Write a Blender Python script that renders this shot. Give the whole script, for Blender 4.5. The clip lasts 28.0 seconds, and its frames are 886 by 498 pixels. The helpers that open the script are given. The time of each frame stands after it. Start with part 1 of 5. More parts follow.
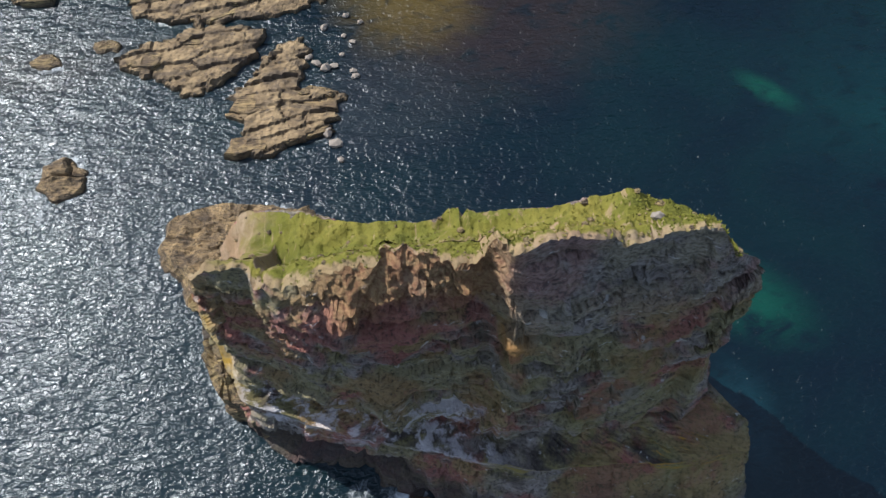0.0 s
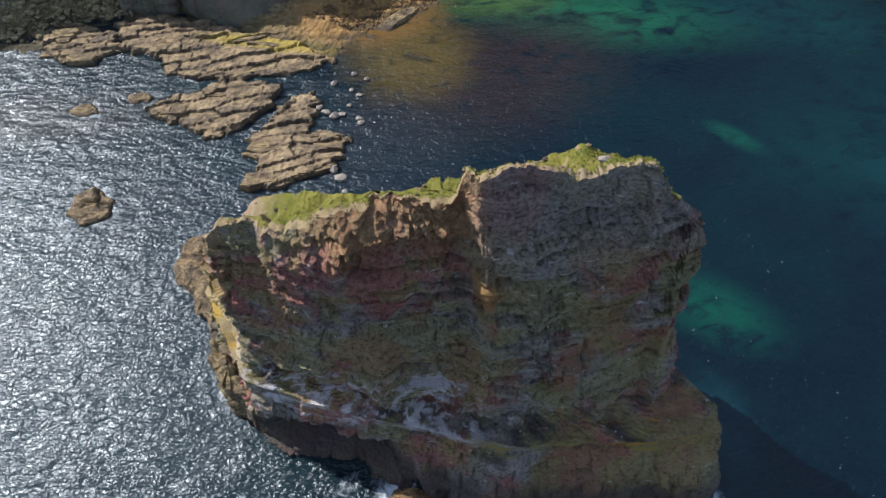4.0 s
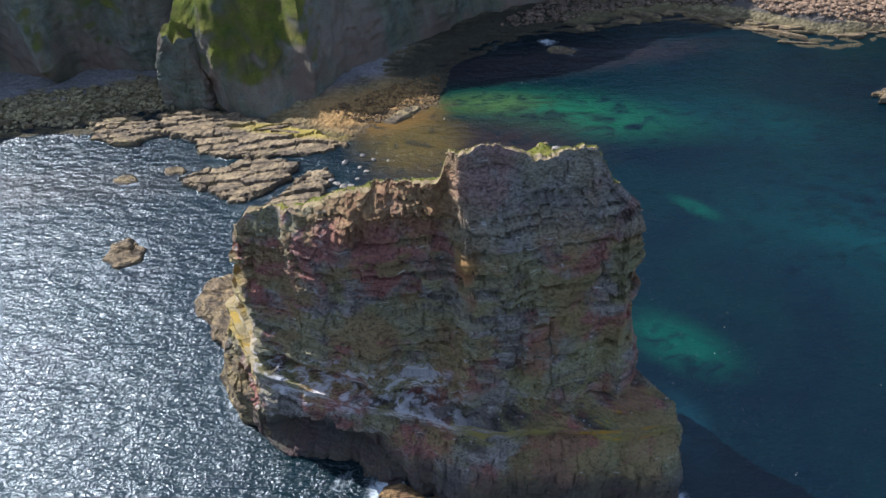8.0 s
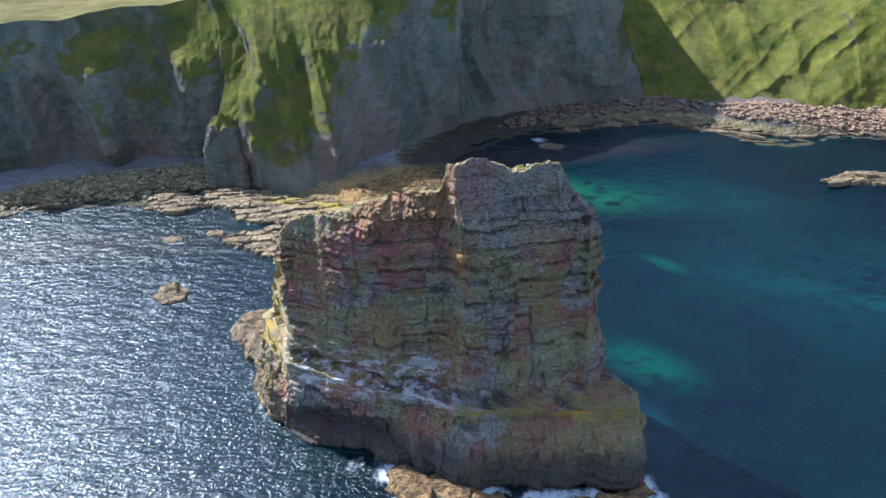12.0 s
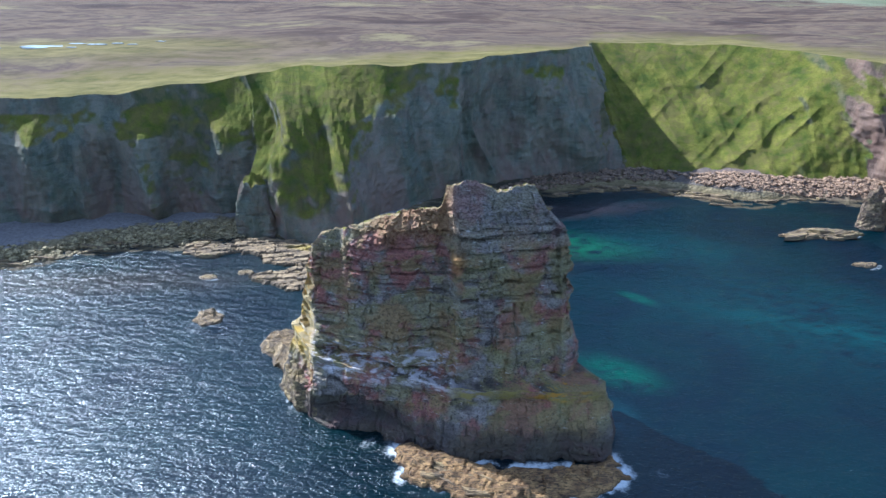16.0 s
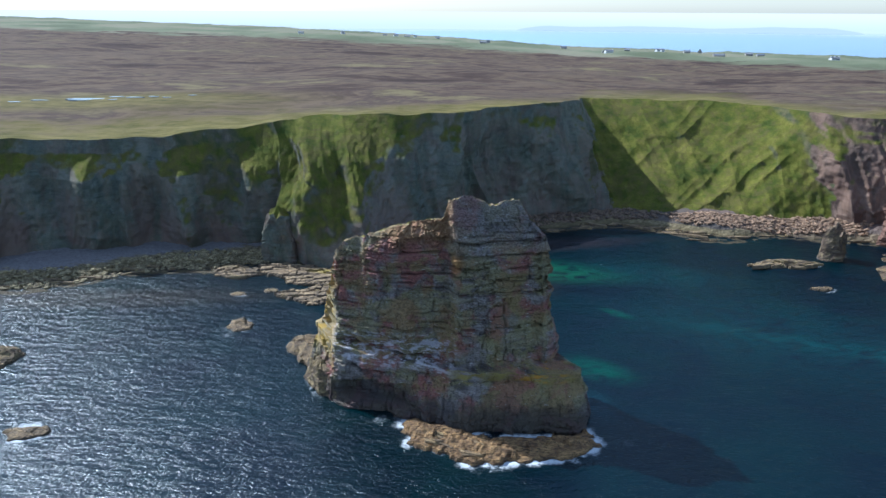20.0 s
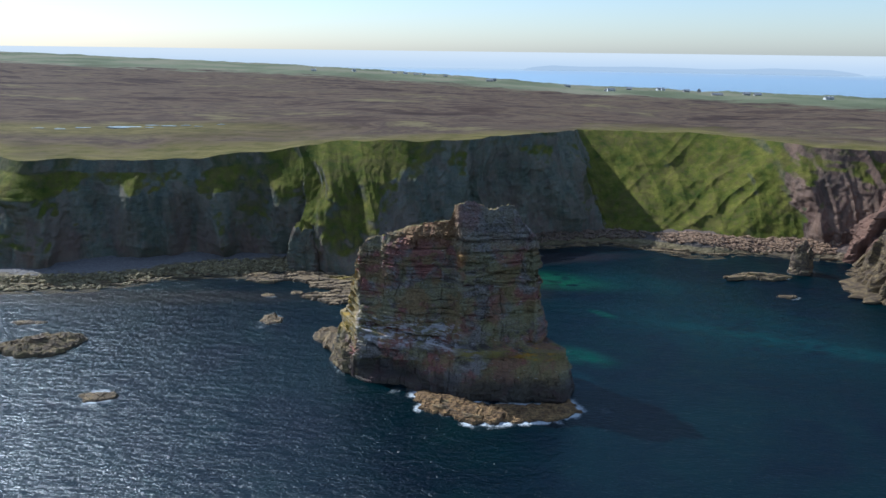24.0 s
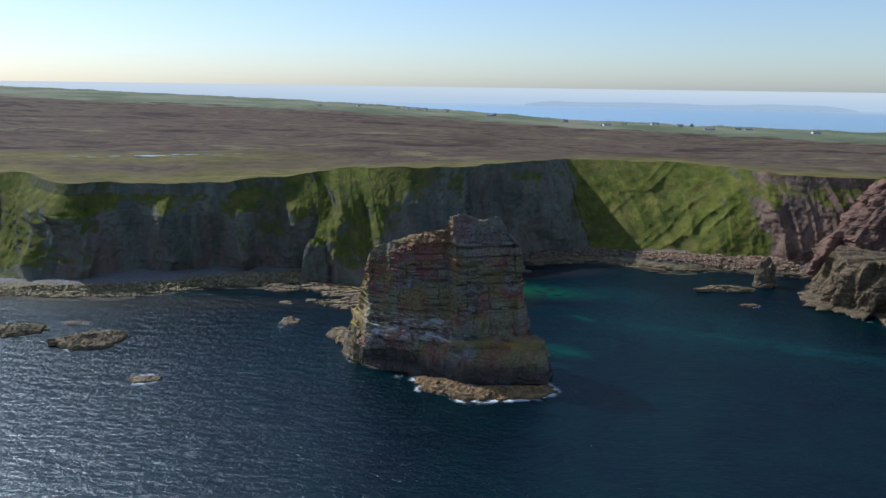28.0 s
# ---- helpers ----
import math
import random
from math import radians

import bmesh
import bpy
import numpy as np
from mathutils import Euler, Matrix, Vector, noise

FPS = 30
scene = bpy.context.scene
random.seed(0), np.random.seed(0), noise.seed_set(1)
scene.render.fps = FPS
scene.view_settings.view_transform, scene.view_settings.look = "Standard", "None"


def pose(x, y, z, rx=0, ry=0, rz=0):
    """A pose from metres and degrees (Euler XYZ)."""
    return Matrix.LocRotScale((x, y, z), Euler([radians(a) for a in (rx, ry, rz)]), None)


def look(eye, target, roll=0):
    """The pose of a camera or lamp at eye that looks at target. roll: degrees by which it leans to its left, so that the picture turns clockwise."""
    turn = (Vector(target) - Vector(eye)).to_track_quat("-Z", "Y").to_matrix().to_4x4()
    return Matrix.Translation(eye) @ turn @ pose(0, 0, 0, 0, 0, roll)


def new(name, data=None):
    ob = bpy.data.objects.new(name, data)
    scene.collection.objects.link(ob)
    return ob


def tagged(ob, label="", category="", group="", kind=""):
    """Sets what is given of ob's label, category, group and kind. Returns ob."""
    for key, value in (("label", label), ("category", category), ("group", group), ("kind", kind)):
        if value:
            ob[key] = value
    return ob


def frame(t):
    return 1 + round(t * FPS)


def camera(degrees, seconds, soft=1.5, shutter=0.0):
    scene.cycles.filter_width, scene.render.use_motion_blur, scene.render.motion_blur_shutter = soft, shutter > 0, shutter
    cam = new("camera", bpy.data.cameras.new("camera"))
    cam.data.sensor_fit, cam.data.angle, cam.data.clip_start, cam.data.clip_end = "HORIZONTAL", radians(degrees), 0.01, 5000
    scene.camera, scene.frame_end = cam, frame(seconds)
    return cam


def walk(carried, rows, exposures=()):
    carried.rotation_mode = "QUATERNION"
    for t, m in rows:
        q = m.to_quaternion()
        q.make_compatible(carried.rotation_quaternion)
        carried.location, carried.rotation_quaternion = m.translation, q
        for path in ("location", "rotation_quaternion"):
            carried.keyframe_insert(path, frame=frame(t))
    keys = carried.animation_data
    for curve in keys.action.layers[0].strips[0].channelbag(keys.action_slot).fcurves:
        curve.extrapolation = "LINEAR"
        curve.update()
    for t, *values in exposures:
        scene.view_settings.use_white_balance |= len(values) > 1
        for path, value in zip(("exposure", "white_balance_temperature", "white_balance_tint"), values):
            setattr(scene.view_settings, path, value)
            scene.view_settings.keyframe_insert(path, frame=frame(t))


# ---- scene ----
cam = camera(64.8, 28.0)
PATH = [
    (0, (-0.263, -10.438, 108.242), (-0.209, -9.529, 106.461), -0.7),
    (1.5, (-0.697, -17.439, 107.934), (-0.638, -16.424, 106.212), -0.3),
    (3, (0.454, -24.526, 108.092), (0.503, -23.419, 106.427), -1.0),
    (6, (2.682, -41.75, 107.574), (2.724, -40.412, 106.089), -1.1),
    (8, (2.473, -56.34, 106.74), (2.525, -54.852, 105.405), -0.4),
    (9.5, (2.545, -68.158, 106.216), (2.592, -66.574, 104.996), -0.4),
    (11, (2.617, -80.611, 106.022), (2.658, -78.945, 104.916), -0.4),
    (12.5, (2.498, -94.076, 105.719), (2.536, -92.346, 104.717), -0.2),
    (14.5, (2.438, -111.488, 105.677), (2.473, -109.692, 104.798), -0.2),
    (17, (2.439, -132.565, 104.36), (2.468, -130.713, 103.606), 0.2),
    (20, (2.757, -158.961, 104.285), (2.775, -157.067, 103.642), 0.3),
    (23.5, (2.281, -191.47, 104.096), (2.283, -189.549, 103.539), 0.7),
    (25, (2.018, -206.592, 104.072), (2.015, -204.661, 103.551), 0.7),
    (26, (1.767, -217.095, 104.339), (1.762, -215.159, 103.839), 0.8),
    (27, (2.928, -227.209, 104.768), (2.92, -225.266, 104.291), 0.9),
    (28, (4.207, -236.428, 104.592), (4.2, -234.479, 104.14), 0.8),
]
walk(cam, [(t, look(eye, target, roll)) for t, eye, target, roll in PATH],
     [(0, 0.5, 6200, 11), (6, 0.6, 5850, 12), (11, 1.18, 5450, 10), (14, 1.27, 5275, 10), (17, 1.2, 5100, 10), (20, 0.65, 5250, 8), (25, 0.1, 5400, 8), (28, -0.05, 5450, 8)])

# ---- light ----
SUN = Vector((-0.82, 0.57, 0.90)).normalized()
sun_data = bpy.data.lights.new("sun", "SUN")
sun_data.energy, sun_data.angle, sun_data.color = 5.0, radians(0.53), (1.0, 0.96, 0.89)
sun = new("sun", sun_data)
sun.matrix_world = look(SUN * 300, (0, 0, 0))
world = bpy.data.worlds.new("sky")
scene.world = world
world.use_nodes = True
wn = world.node_tree
sky = wn.nodes.new("ShaderNodeTexSky")
sky.sky_type = "NISHITA"
sky.sun_disc = False
sky.sun_elevation = math.asin(SUN.z)
sky.sun_rotation = math.atan2(SUN.x, SUN.y)
sky.air_density, sky.dust_density, sky.ozone_density = 1.0, 0.7, 2.0
veil = wn.nodes.new("ShaderNodeMix")
veil.data_type = "RGBA"
veil.inputs[0].default_value = 0.14
veil.inputs[7].default_value = (7.2, 7.7, 8.1, 1)
wn.links.new(sky.outputs[0], veil.inputs[6])
wn.nodes["Background"].inputs[1].default_value = 0.118
wn.links.new(veil.outputs[2], wn.nodes["Background"].inputs[0])


# ---- noise in arrays ----
def hash01(*ints):
    h = np.zeros(np.broadcast(*ints).shape, dtype=np.uint32)
    for i, a in enumerate(ints):
        h = h ^ (np.asarray(a).astype(np.int64) & 0xFFFFFFFF).astype(np.uint32) * np.uint32((0x9E3779B1, 0x85EBCA77, 0xC2B2AE3D, 0x27D4EB2F)[i])
        h = (h ^ (h >> np.uint32(15))) * np.uint32(0x2C1B3C6D)
        h = (h ^ (h >> np.uint32(12))) * np.uint32(0x297A2D39)
    return ((h ^ (h >> np.uint32(15))) & np.uint32(0xFFFFFF)).astype(float) / 0xFFFFFF


def vnoise(x, y, z=0.0, seed=0):
    """Value noise, -1 to 1."""
    x, y, z = np.broadcast_arrays(np.asarray(x, float), np.asarray(y, float), np.asarray(z, float))
    i, j, k = np.floor(x), np.floor(y), np.floor(z)
    f = [a - b for a, b in ((x, i), (y, j), (z, k))]
    f = [a * a * (3 - 2 * a) for a in f]
    out = 0
    for a in (0, 1):
        for b in (0, 1):
            for c in (0, 1):
                w = (f[0] if a else 1 - f[0]) * (f[1] if b else 1 - f[1]) * (f[2] if c else 1 - f[2])
                out = out + w * hash01(i + a, j + b, k + c, np.full(i.shape, seed))
    return out * 2 - 1


def fbm(x, y, z=0.0, seed=0, octaves=4):
    out, amp = 0, 0.5
    for o in range(octaves):
        out = out + amp * vnoise(x * 2**o, y * 2**o, np.asarray(z) * 2**o, seed + o)
        amp *= 0.5
    return out


def inside(px, py, poly):
    """True where points lie within a closed polygon."""
    r = np.zeros(np.shape(px), bool)
    n = len(poly)
    for a in range(n):
        (x1, y1), (x2, y2) = poly[a], poly[(a + 1) % n]
        if y1 == y2:
            continue
        r ^= ((y1 > py) != (y2 > py)) & (px < (x2 - x1) * (py - y1) / (y2 - y1) + x1)
    return r


def distance(px, py, line, closed=True):
    d = np.full(np.shape(px), 1e9)
    n = len(line)
    for a in range(n if closed else n - 1):
        (x1, y1), (x2, y2) = line[a], line[(a + 1) % n]
        dx, dy = x2 - x1, y2 - y1
        t = np.clip(((px - x1) * dx + (py - y1) * dy) / (dx * dx + dy * dy + 1e-9), 0, 1)
        d = np.minimum(d, np.hypot(px - x1 - t * dx, py - y1 - t * dy))
    return d


# ---- materials ----
class Nodes:
    """Helpers for one node material."""

    def __init__(self, name):
        self.mat = bpy.data.materials.new(name)
        self.mat.use_nodes = True
        self.t = self.mat.node_tree
        self.bsdf = self.t.nodes["Principled BSDF"]
        self.pos = self.n("ShaderNodeNewGeometry").outputs["Position"]
        s = self.n("ShaderNodeSeparateXYZ")
        self.link(self.pos, s.inputs[0])
        self.x, self.y, self.z = s.outputs

    def n(self, kind):
        return self.t.nodes.new(kind)

    def link(self, a, b):
        self.t.links.new(a, b)

    def put(self, v, socket):
        if isinstance(v, bpy.types.NodeSocket):
            self.link(v, socket)
        elif isinstance(v, (tuple, list)) and len(v) == 3 and socket.type == "RGBA":
            socket.default_value = (*v, 1)
        else:
            socket.default_value = v

    def m(self, op, a, b=0.0, clamp=False):
        q = self.n("ShaderNodeMath")
        q.operation, q.use_clamp = op, clamp
        self.put(a, q.inputs[0])
        self.put(b, q.inputs[1])
        return q.outputs[0]

    def noise(self, scale, detail=4.0, stretch=(1, 1, 1), rough=0.55, distort=0.0, at=None):
        mp = self.n("ShaderNodeMapping")
        mp.inputs["Scale"].default_value = stretch
        self.link(at or self.pos, mp.inputs[0])
        q = self.n("ShaderNodeTexNoise")
        q.inputs["Scale"].default_value = scale
        q.inputs["Detail"].default_value = detail
        q.inputs["Roughness"].default_value = rough
        q.inputs["Distortion"].default_value = distort
        self.link(mp.outputs[0], q.inputs["Vector"])
        return q.outputs[0]

    def ramp(self, v, *stops):
        q = self.n("ShaderNodeValToRGB")
        e = q.color_ramp.elements
        while len(e) < len(stops):
            e.new(0.5)
        for el, (p, c) in zip(e, stops):
            el.position, el.color = p, (*((c, c, c) if isinstance(c, (int, float)) else c), 1)
        self.put(v, q.inputs[0])
        return q.outputs[0]

    def step(self, v, lo, hi):
        """0 below lo, 1 above hi (or the other way round)."""
        q = self.n("ShaderNodeMapRange")
        q.interpolation_type = "SMOOTHSTEP"
        self.put(v, q.inputs[0])
        a, b = (lo, hi) if lo < hi else (hi, lo)
        q.inputs[1].default_value, q.inputs[2].default_value = a, b
        q.inputs[3].default_value, q.inputs[4].default_value = (0, 1) if lo < hi else (1, 0)
        return q.outputs[0]

    def mix(self, f, a, b, kind="MIX"):
        q = self.n("ShaderNodeMix")
        q.data_type, q.blend_type = "RGBA", kind
        self.put(f, q.inputs[0])
        self.put(a, q.inputs[6])
        self.put(b, q.inputs[7])
        return q.outputs[2]

    def spot(self, cx, cy, rx, ry, turn=0.0, wobble=None, soft=0.5):
        """A soft patch of the plan, 1 in its middle."""
        c, s = math.cos(radians(turn)), math.sin(radians(turn))
        dx, dy = self.m("SUBTRACT", self.x, cx), self.m("SUBTRACT", self.y, cy)
        u = self.m("ADD", self.m("MULTIPLY", dx, c / rx), self.m("MULTIPLY", dy, s / rx))
        v = self.m("ADD", self.m("MULTIPLY", dx, -s / ry), self.m("MULTIPLY", dy, c / ry))
        d = self.m("SQRT", self.m("ADD", self.m("MULTIPLY", u, u), self.m("MULTIPLY", v, v)))
        if wobble is not None:
            d = self.m("ADD", d, self.m("MULTIPLY", self.m("SUBTRACT", wobble, 0.5), 1.6))
        return self.step(d, 1 + soft, 1 - soft)

    def attr(self, name):
        q = self.n("ShaderNodeAttribute")
        q.attribute_name = name
        return q.outputs["Fac"]

    def upness(self):
        s = self.n("ShaderNodeSeparateXYZ")
        self.link(self.n("ShaderNodeNewGeometry").outputs["True Normal"], s.inputs[0])
        return s.outputs[2]

    def bump(self, height, strength, dist):
        q = self.n("ShaderNodeBump")
        q.inputs["Strength"].default_value = strength
        q.inputs["Distance"].default_value = dist
        self.link(height, q.inputs["Height"])
        return q.outputs[0]

    def done(self, colour, rough=0.9, normal=None, spec=0.25):
        self.put(colour, self.bsdf.inputs["Base Color"])
        self.put(rough, self.bsdf.inputs["Roughness"])
        self.bsdf.inputs["Specular IOR Level"].default_value = spec
        if normal is not None:
            self.link(normal, self.bsdf.inputs["Normal"])
        return self.mat


def rock_colour(k, red=0.5, green=0.45):
    """Bedded sandstone: grey, red and ochre beds, lichen and dark seams; each block has a tone of its own."""
    beds = k.noise(0.22, 6, (0.42, 0.42, 1.9), 0.62, 0.5)
    blot = k.noise(0.095, 6, (1, 1, 0.8), 0.62)
    grain = k.noise(1.9, 6, (1, 1, 1.6), 0.7)
    tone = k.attr("tone")
    mixed = k.m("ADD", k.m("MULTIPLY", beds, 0.76), k.m("MULTIPLY", tone, 0.22))
    c = k.ramp(mixed, (0.34, (0.060, 0.049, 0.042)), (0.42, (0.190, 0.160, 0.140)), (0.50, (0.275, 0.238, 0.210)), (0.59, (0.125, 0.102, 0.090)), (0.70, (0.32, 0.275, 0.230)))
    redm = k.m("MULTIPLY", k.step(k.m("ADD", blot, k.m("MULTIPLY", tone, 0.035)), 0.455, 0.575), red)
    c = k.mix(redm, c, (0.260, 0.098, 0.076))
    blot2 = k.noise(0.12, 6, (1, 1, 1.4), 0.6, at=None, distort=0.6)
    c = k.mix(k.m("MULTIPLY", k.step(k.m("ADD", blot2, k.m("MULTIPLY", tone, 0.035)), 0.455, 0.575), green), c, (0.235, 0.205, 0.075))
    c = k.mix(k.step(grain, 0.52, 0.36), c, k.mix(0.75, c, (0.03, 0.025, 0.023)))
    c = k.mix(k.m("MULTIPLY", k.step(grain, 0.56, 0.74), 0.28), c, (0.42, 0.38, 0.32))
    return c, grain, beds


def make_stack_rock(name):
    k = Nodes(name)
    c, grain, beds = rock_colour(k, 0.92, 0.58)
    wob = k.noise(0.25, 5, (1, 1, 2.0))
    w10 = k.m("MULTIPLY", k.m("SUBTRACT", wob, 0.5), 9.0)
    lichen = k.m("MULTIPLY", k.step(k.noise(0.10, 5, (1, 1, 0.9), 0.6), 0.44, 0.56), k.m("MULTIPLY", k.step(k.x, 0.0, 9.0), k.step(k.m("ADD", k.z, w10), 46.0, 37.0)))
    c = k.mix(k.m("MULTIPLY", lichen, 0.34), c, (0.185, 0.165, 0.062))
    crag = k.m("MULTIPLY", k.step(k.m("ADD", k.z, w10), 42.0, 48.0), k.step(k.x, 4.0, 8.0))
    c = k.mix(k.m("MULTIPLY", crag, 0.5), c, k.mix(k.step(grain, 0.40, 0.60), (0.11, 0.098, 0.092), (0.27, 0.245, 0.228)))
    # bird-whitened ledges above and below the long slot
    zz = k.m("ADD", k.z, k.m("MULTIPLY", w10, 0.55))
    left = k.step(k.x, 12.0, 2.0)
    band = k.m("MULTIPLY", k.m("MULTIPLY", k.step(zz, 12.5, 14.5), k.step(zz, 22.5, 20.0)), left)
    streak = k.noise(0.6, 6, (0.45, 0.45, 1.7), 0.68)
    white = k.m("MULTIPLY", band, k.step(streak, 0.48, 0.58))
    c = k.mix(k.m("MULTIPLY", white, 0.7), c, (0.56, 0.52, 0.53))
    # droppings on small ledges everywhere
    speck = k.noise(0.9, 3, (0.6, 0.6, 3.5), 0.5)
    c = k.mix(k.m("MULTIPLY", k.step(speck, 0.66, 0.72), 0.55), c, (0.55, 0.53, 0.49))
    # ochre lichen on the step and orange on its edge
    zs = k.m("ADD", k.z, k.m("MULTIPLY", w10, 0.25))
    step_band = k.m("MULTIPLY", k.m("MULTIPLY", k.step(zs, 10.5, 12.0), k.step(zs, 15.6, 14.4)), k.step(k.x, 4.0, 10.0))
    face = k.step(k.upness(), 0.75, 0.45)
    c = k.mix(k.m("MULTIPLY", face, k.m("MULTIPLY", step_band, k.step(streak, 0.42, 0.60))), c, (0.22, 0.175, 0.05))
    orange = k.m("MULTIPLY", k.m("MULTIPLY", k.step(zs, 11.0, 12.5), k.step(zs, 15.6, 14.6)), k.m("MULTIPLY", k.step(k.x, 22.0, 27.0), k.step(k.x, 39.0, 35.0)))
    c = k.mix(k.m("MULTIPLY", face, k.m("MULTIPLY", orange, k.step(wob, 0.46, 0.58))), c, (0.36, 0.19, 0.03))
    spot = k.m("MULTIPLY", k.m("MULTIPLY", k.step(zs, 38.5, 40.0), k.step(zs, 44.5, 43.0)), k.m("MULTIPLY", k.step(k.x, 6.2, 7.2), k.step(k.x, 9.8, 8.4)))
    c = k.mix(k.m("MULTIPLY", spot, 0.6), c, (0.30, 0.145, 0.040))
    # crumbling red and sandy crest of the saddle, lichen on the seaward shoulder
    crest = k.m("MULTIPLY", k.step(k.m("ADD", k.z, w10), 44.0, 48.0), k.m("MULTIPLY", k.step(k.x, -12.0, -7.0), k.step(k.x, 9.0, 5.0)))
    c = k.mix(k.m("MULTIPLY", crest, 0.75), c, k.mix(k.step(grain, 0.4, 0.6), (0.20, 0.095, 0.046), (0.29, 0.18, 0.085)))
    edge = k.m("MULTIPLY", k.step(k.m("ADD", k.x, k.m("MULTIPLY", w10, 0.6)), -24.5, -27.0), k.step(k.z, 8.0, 14.0))
    c = k.mix(k.m("MULTIPLY", edge, 0.75), c, k.mix(k.step(wob, 0.45, 0.6), (0.34, 0.26, 0.12), (0.42, 0.27, 0.04)))
    # wave-washed dark foot
    c = k.mix(k.m("MULTIPLY", k.step(k.m("ADD", k.z, k.m("MULTIPLY", w10, 0.5)), 9.5, 4.0), 0.85), c, (0.045, 0.038, 0.035))
    h = k.m("ADD", grain, k.m("MULTIPLY", beds, 1.4))
    return k.done(c, 0.88, k.bump(h, 0.9, 0.5))


def make_shore_rock(name, pale=(0.345, 0.235, 0.118), dark=(0.085, 0.062, 0.042), loose=False):
    k = Nodes(name)
    n1 = k.noise(0.35, 6, (1, 1, 2), 0.65)
    n2 = k.noise(1.6, 5, (0.5, 1.6, 3), 0.65)
    c = k.ramp(n1, (0.30, dark), (0.48, tuple(0.5 * (a + b) for a, b in zip(pale, dark))), (0.62, pale))
    if loose:
        each = k.n("ShaderNodeNewGeometry").outputs["Random Per Island"]
        c = k.mix(k.m("MULTIPLY", each, 0.7), c, k.mix(k.step(n1, 0.4, 0.6), tuple(0.5 * (a + b) for a, b in zip(pale, dark)), tuple(1.15 * a for a in pale)))
    else:
        each = k.n("ShaderNodeObjectInfo").outputs["Random"]
        c = k.mix(k.m("MULTIPLY", each, 0.6), c, k.mix(k.step(n1, 0.4, 0.6), (0.11, 0.08, 0.055), (0.25, 0.20, 0.085)))
    c = k.mix(k.step(n2, 0.50, 0.36), c, k.mix(0.75, c, (0.035, 0.026, 0.02)))
    line = k.noise(0.9, 3, (0.12, 1.5, 3), 0.5, 0.4)
    c = k.mix(k.m("MULTIPLY", k.step(k.m("ABSOLUTE", k.m("SUBTRACT", line, 0.5)), 0.035, 0.01), 0.8), c, (0.03, 0.024, 0.018))
    wet = k.step(k.m("ADD", k.z, k.m("MULTIPLY", n1, 0.8)), 1.1, 0.5)
    c = k.mix(k.m("MULTIPLY", wet, 0.7), c, (0.055, 0.042, 0.03))
    return k.done(c, 0.8, k.bump(k.m("ADD", n2, n1), 1.0, 0.5))


def grass_colour(k):
    a = k.noise(0.12, 6, (1, 1, 1), 0.6)
    b = k.noise(1.3, 5, (1, 1, 1), 0.7)
    c = k.ramp(a, (0.32, (0.050, 0.070, 0.012)), (0.48, (0.126, 0.128, 0.020)), (0.64, (0.210, 0.182, 0.038)))
    c = k.mix(k.step(b, 0.52, 0.35), c, k.mix(0.45, c, (0.035, 0.045, 0.01)))
    return c, b


def make_stack_grass(name):
    k = Nodes(name)
    g, b = grass_colour(k)
    g = k.mix(0.35, g, (0.110, 0.100, 0.026))
    r, grain, beds = rock_colour(k, 0.4, 0.5)
    r = k.mix(0.6, r, (0.30, 0.215, 0.115))
    bare = k.m("ADD", k.m("MULTIPLY", k.step(k.noise(0.45, 6, (1, 1, 1), 0.7), 0.60, 0.70), 0.8), k.step(k.m("ADD", k.attr("rim"), k.m("MULTIPLY", k.noise(0.6, 4), 0.7)), 0.98, 1.14), True)
    bare = k.m("MAXIMUM", bare, k.step(k.upness(), 0.62, 0.45))
    left = k.m("ADD", k.x, k.m("MULTIPLY", k.noise(0.3, 4), 10.0))
    bare = k.m("MAXIMUM", bare, k.step(left, -12.5, -17.0))
    c = k.mix(bare, g, r)
    return k.done(c, 0.95, k.bump(k.m("ADD", b, grain), 0.8, 0.3), 0.1)


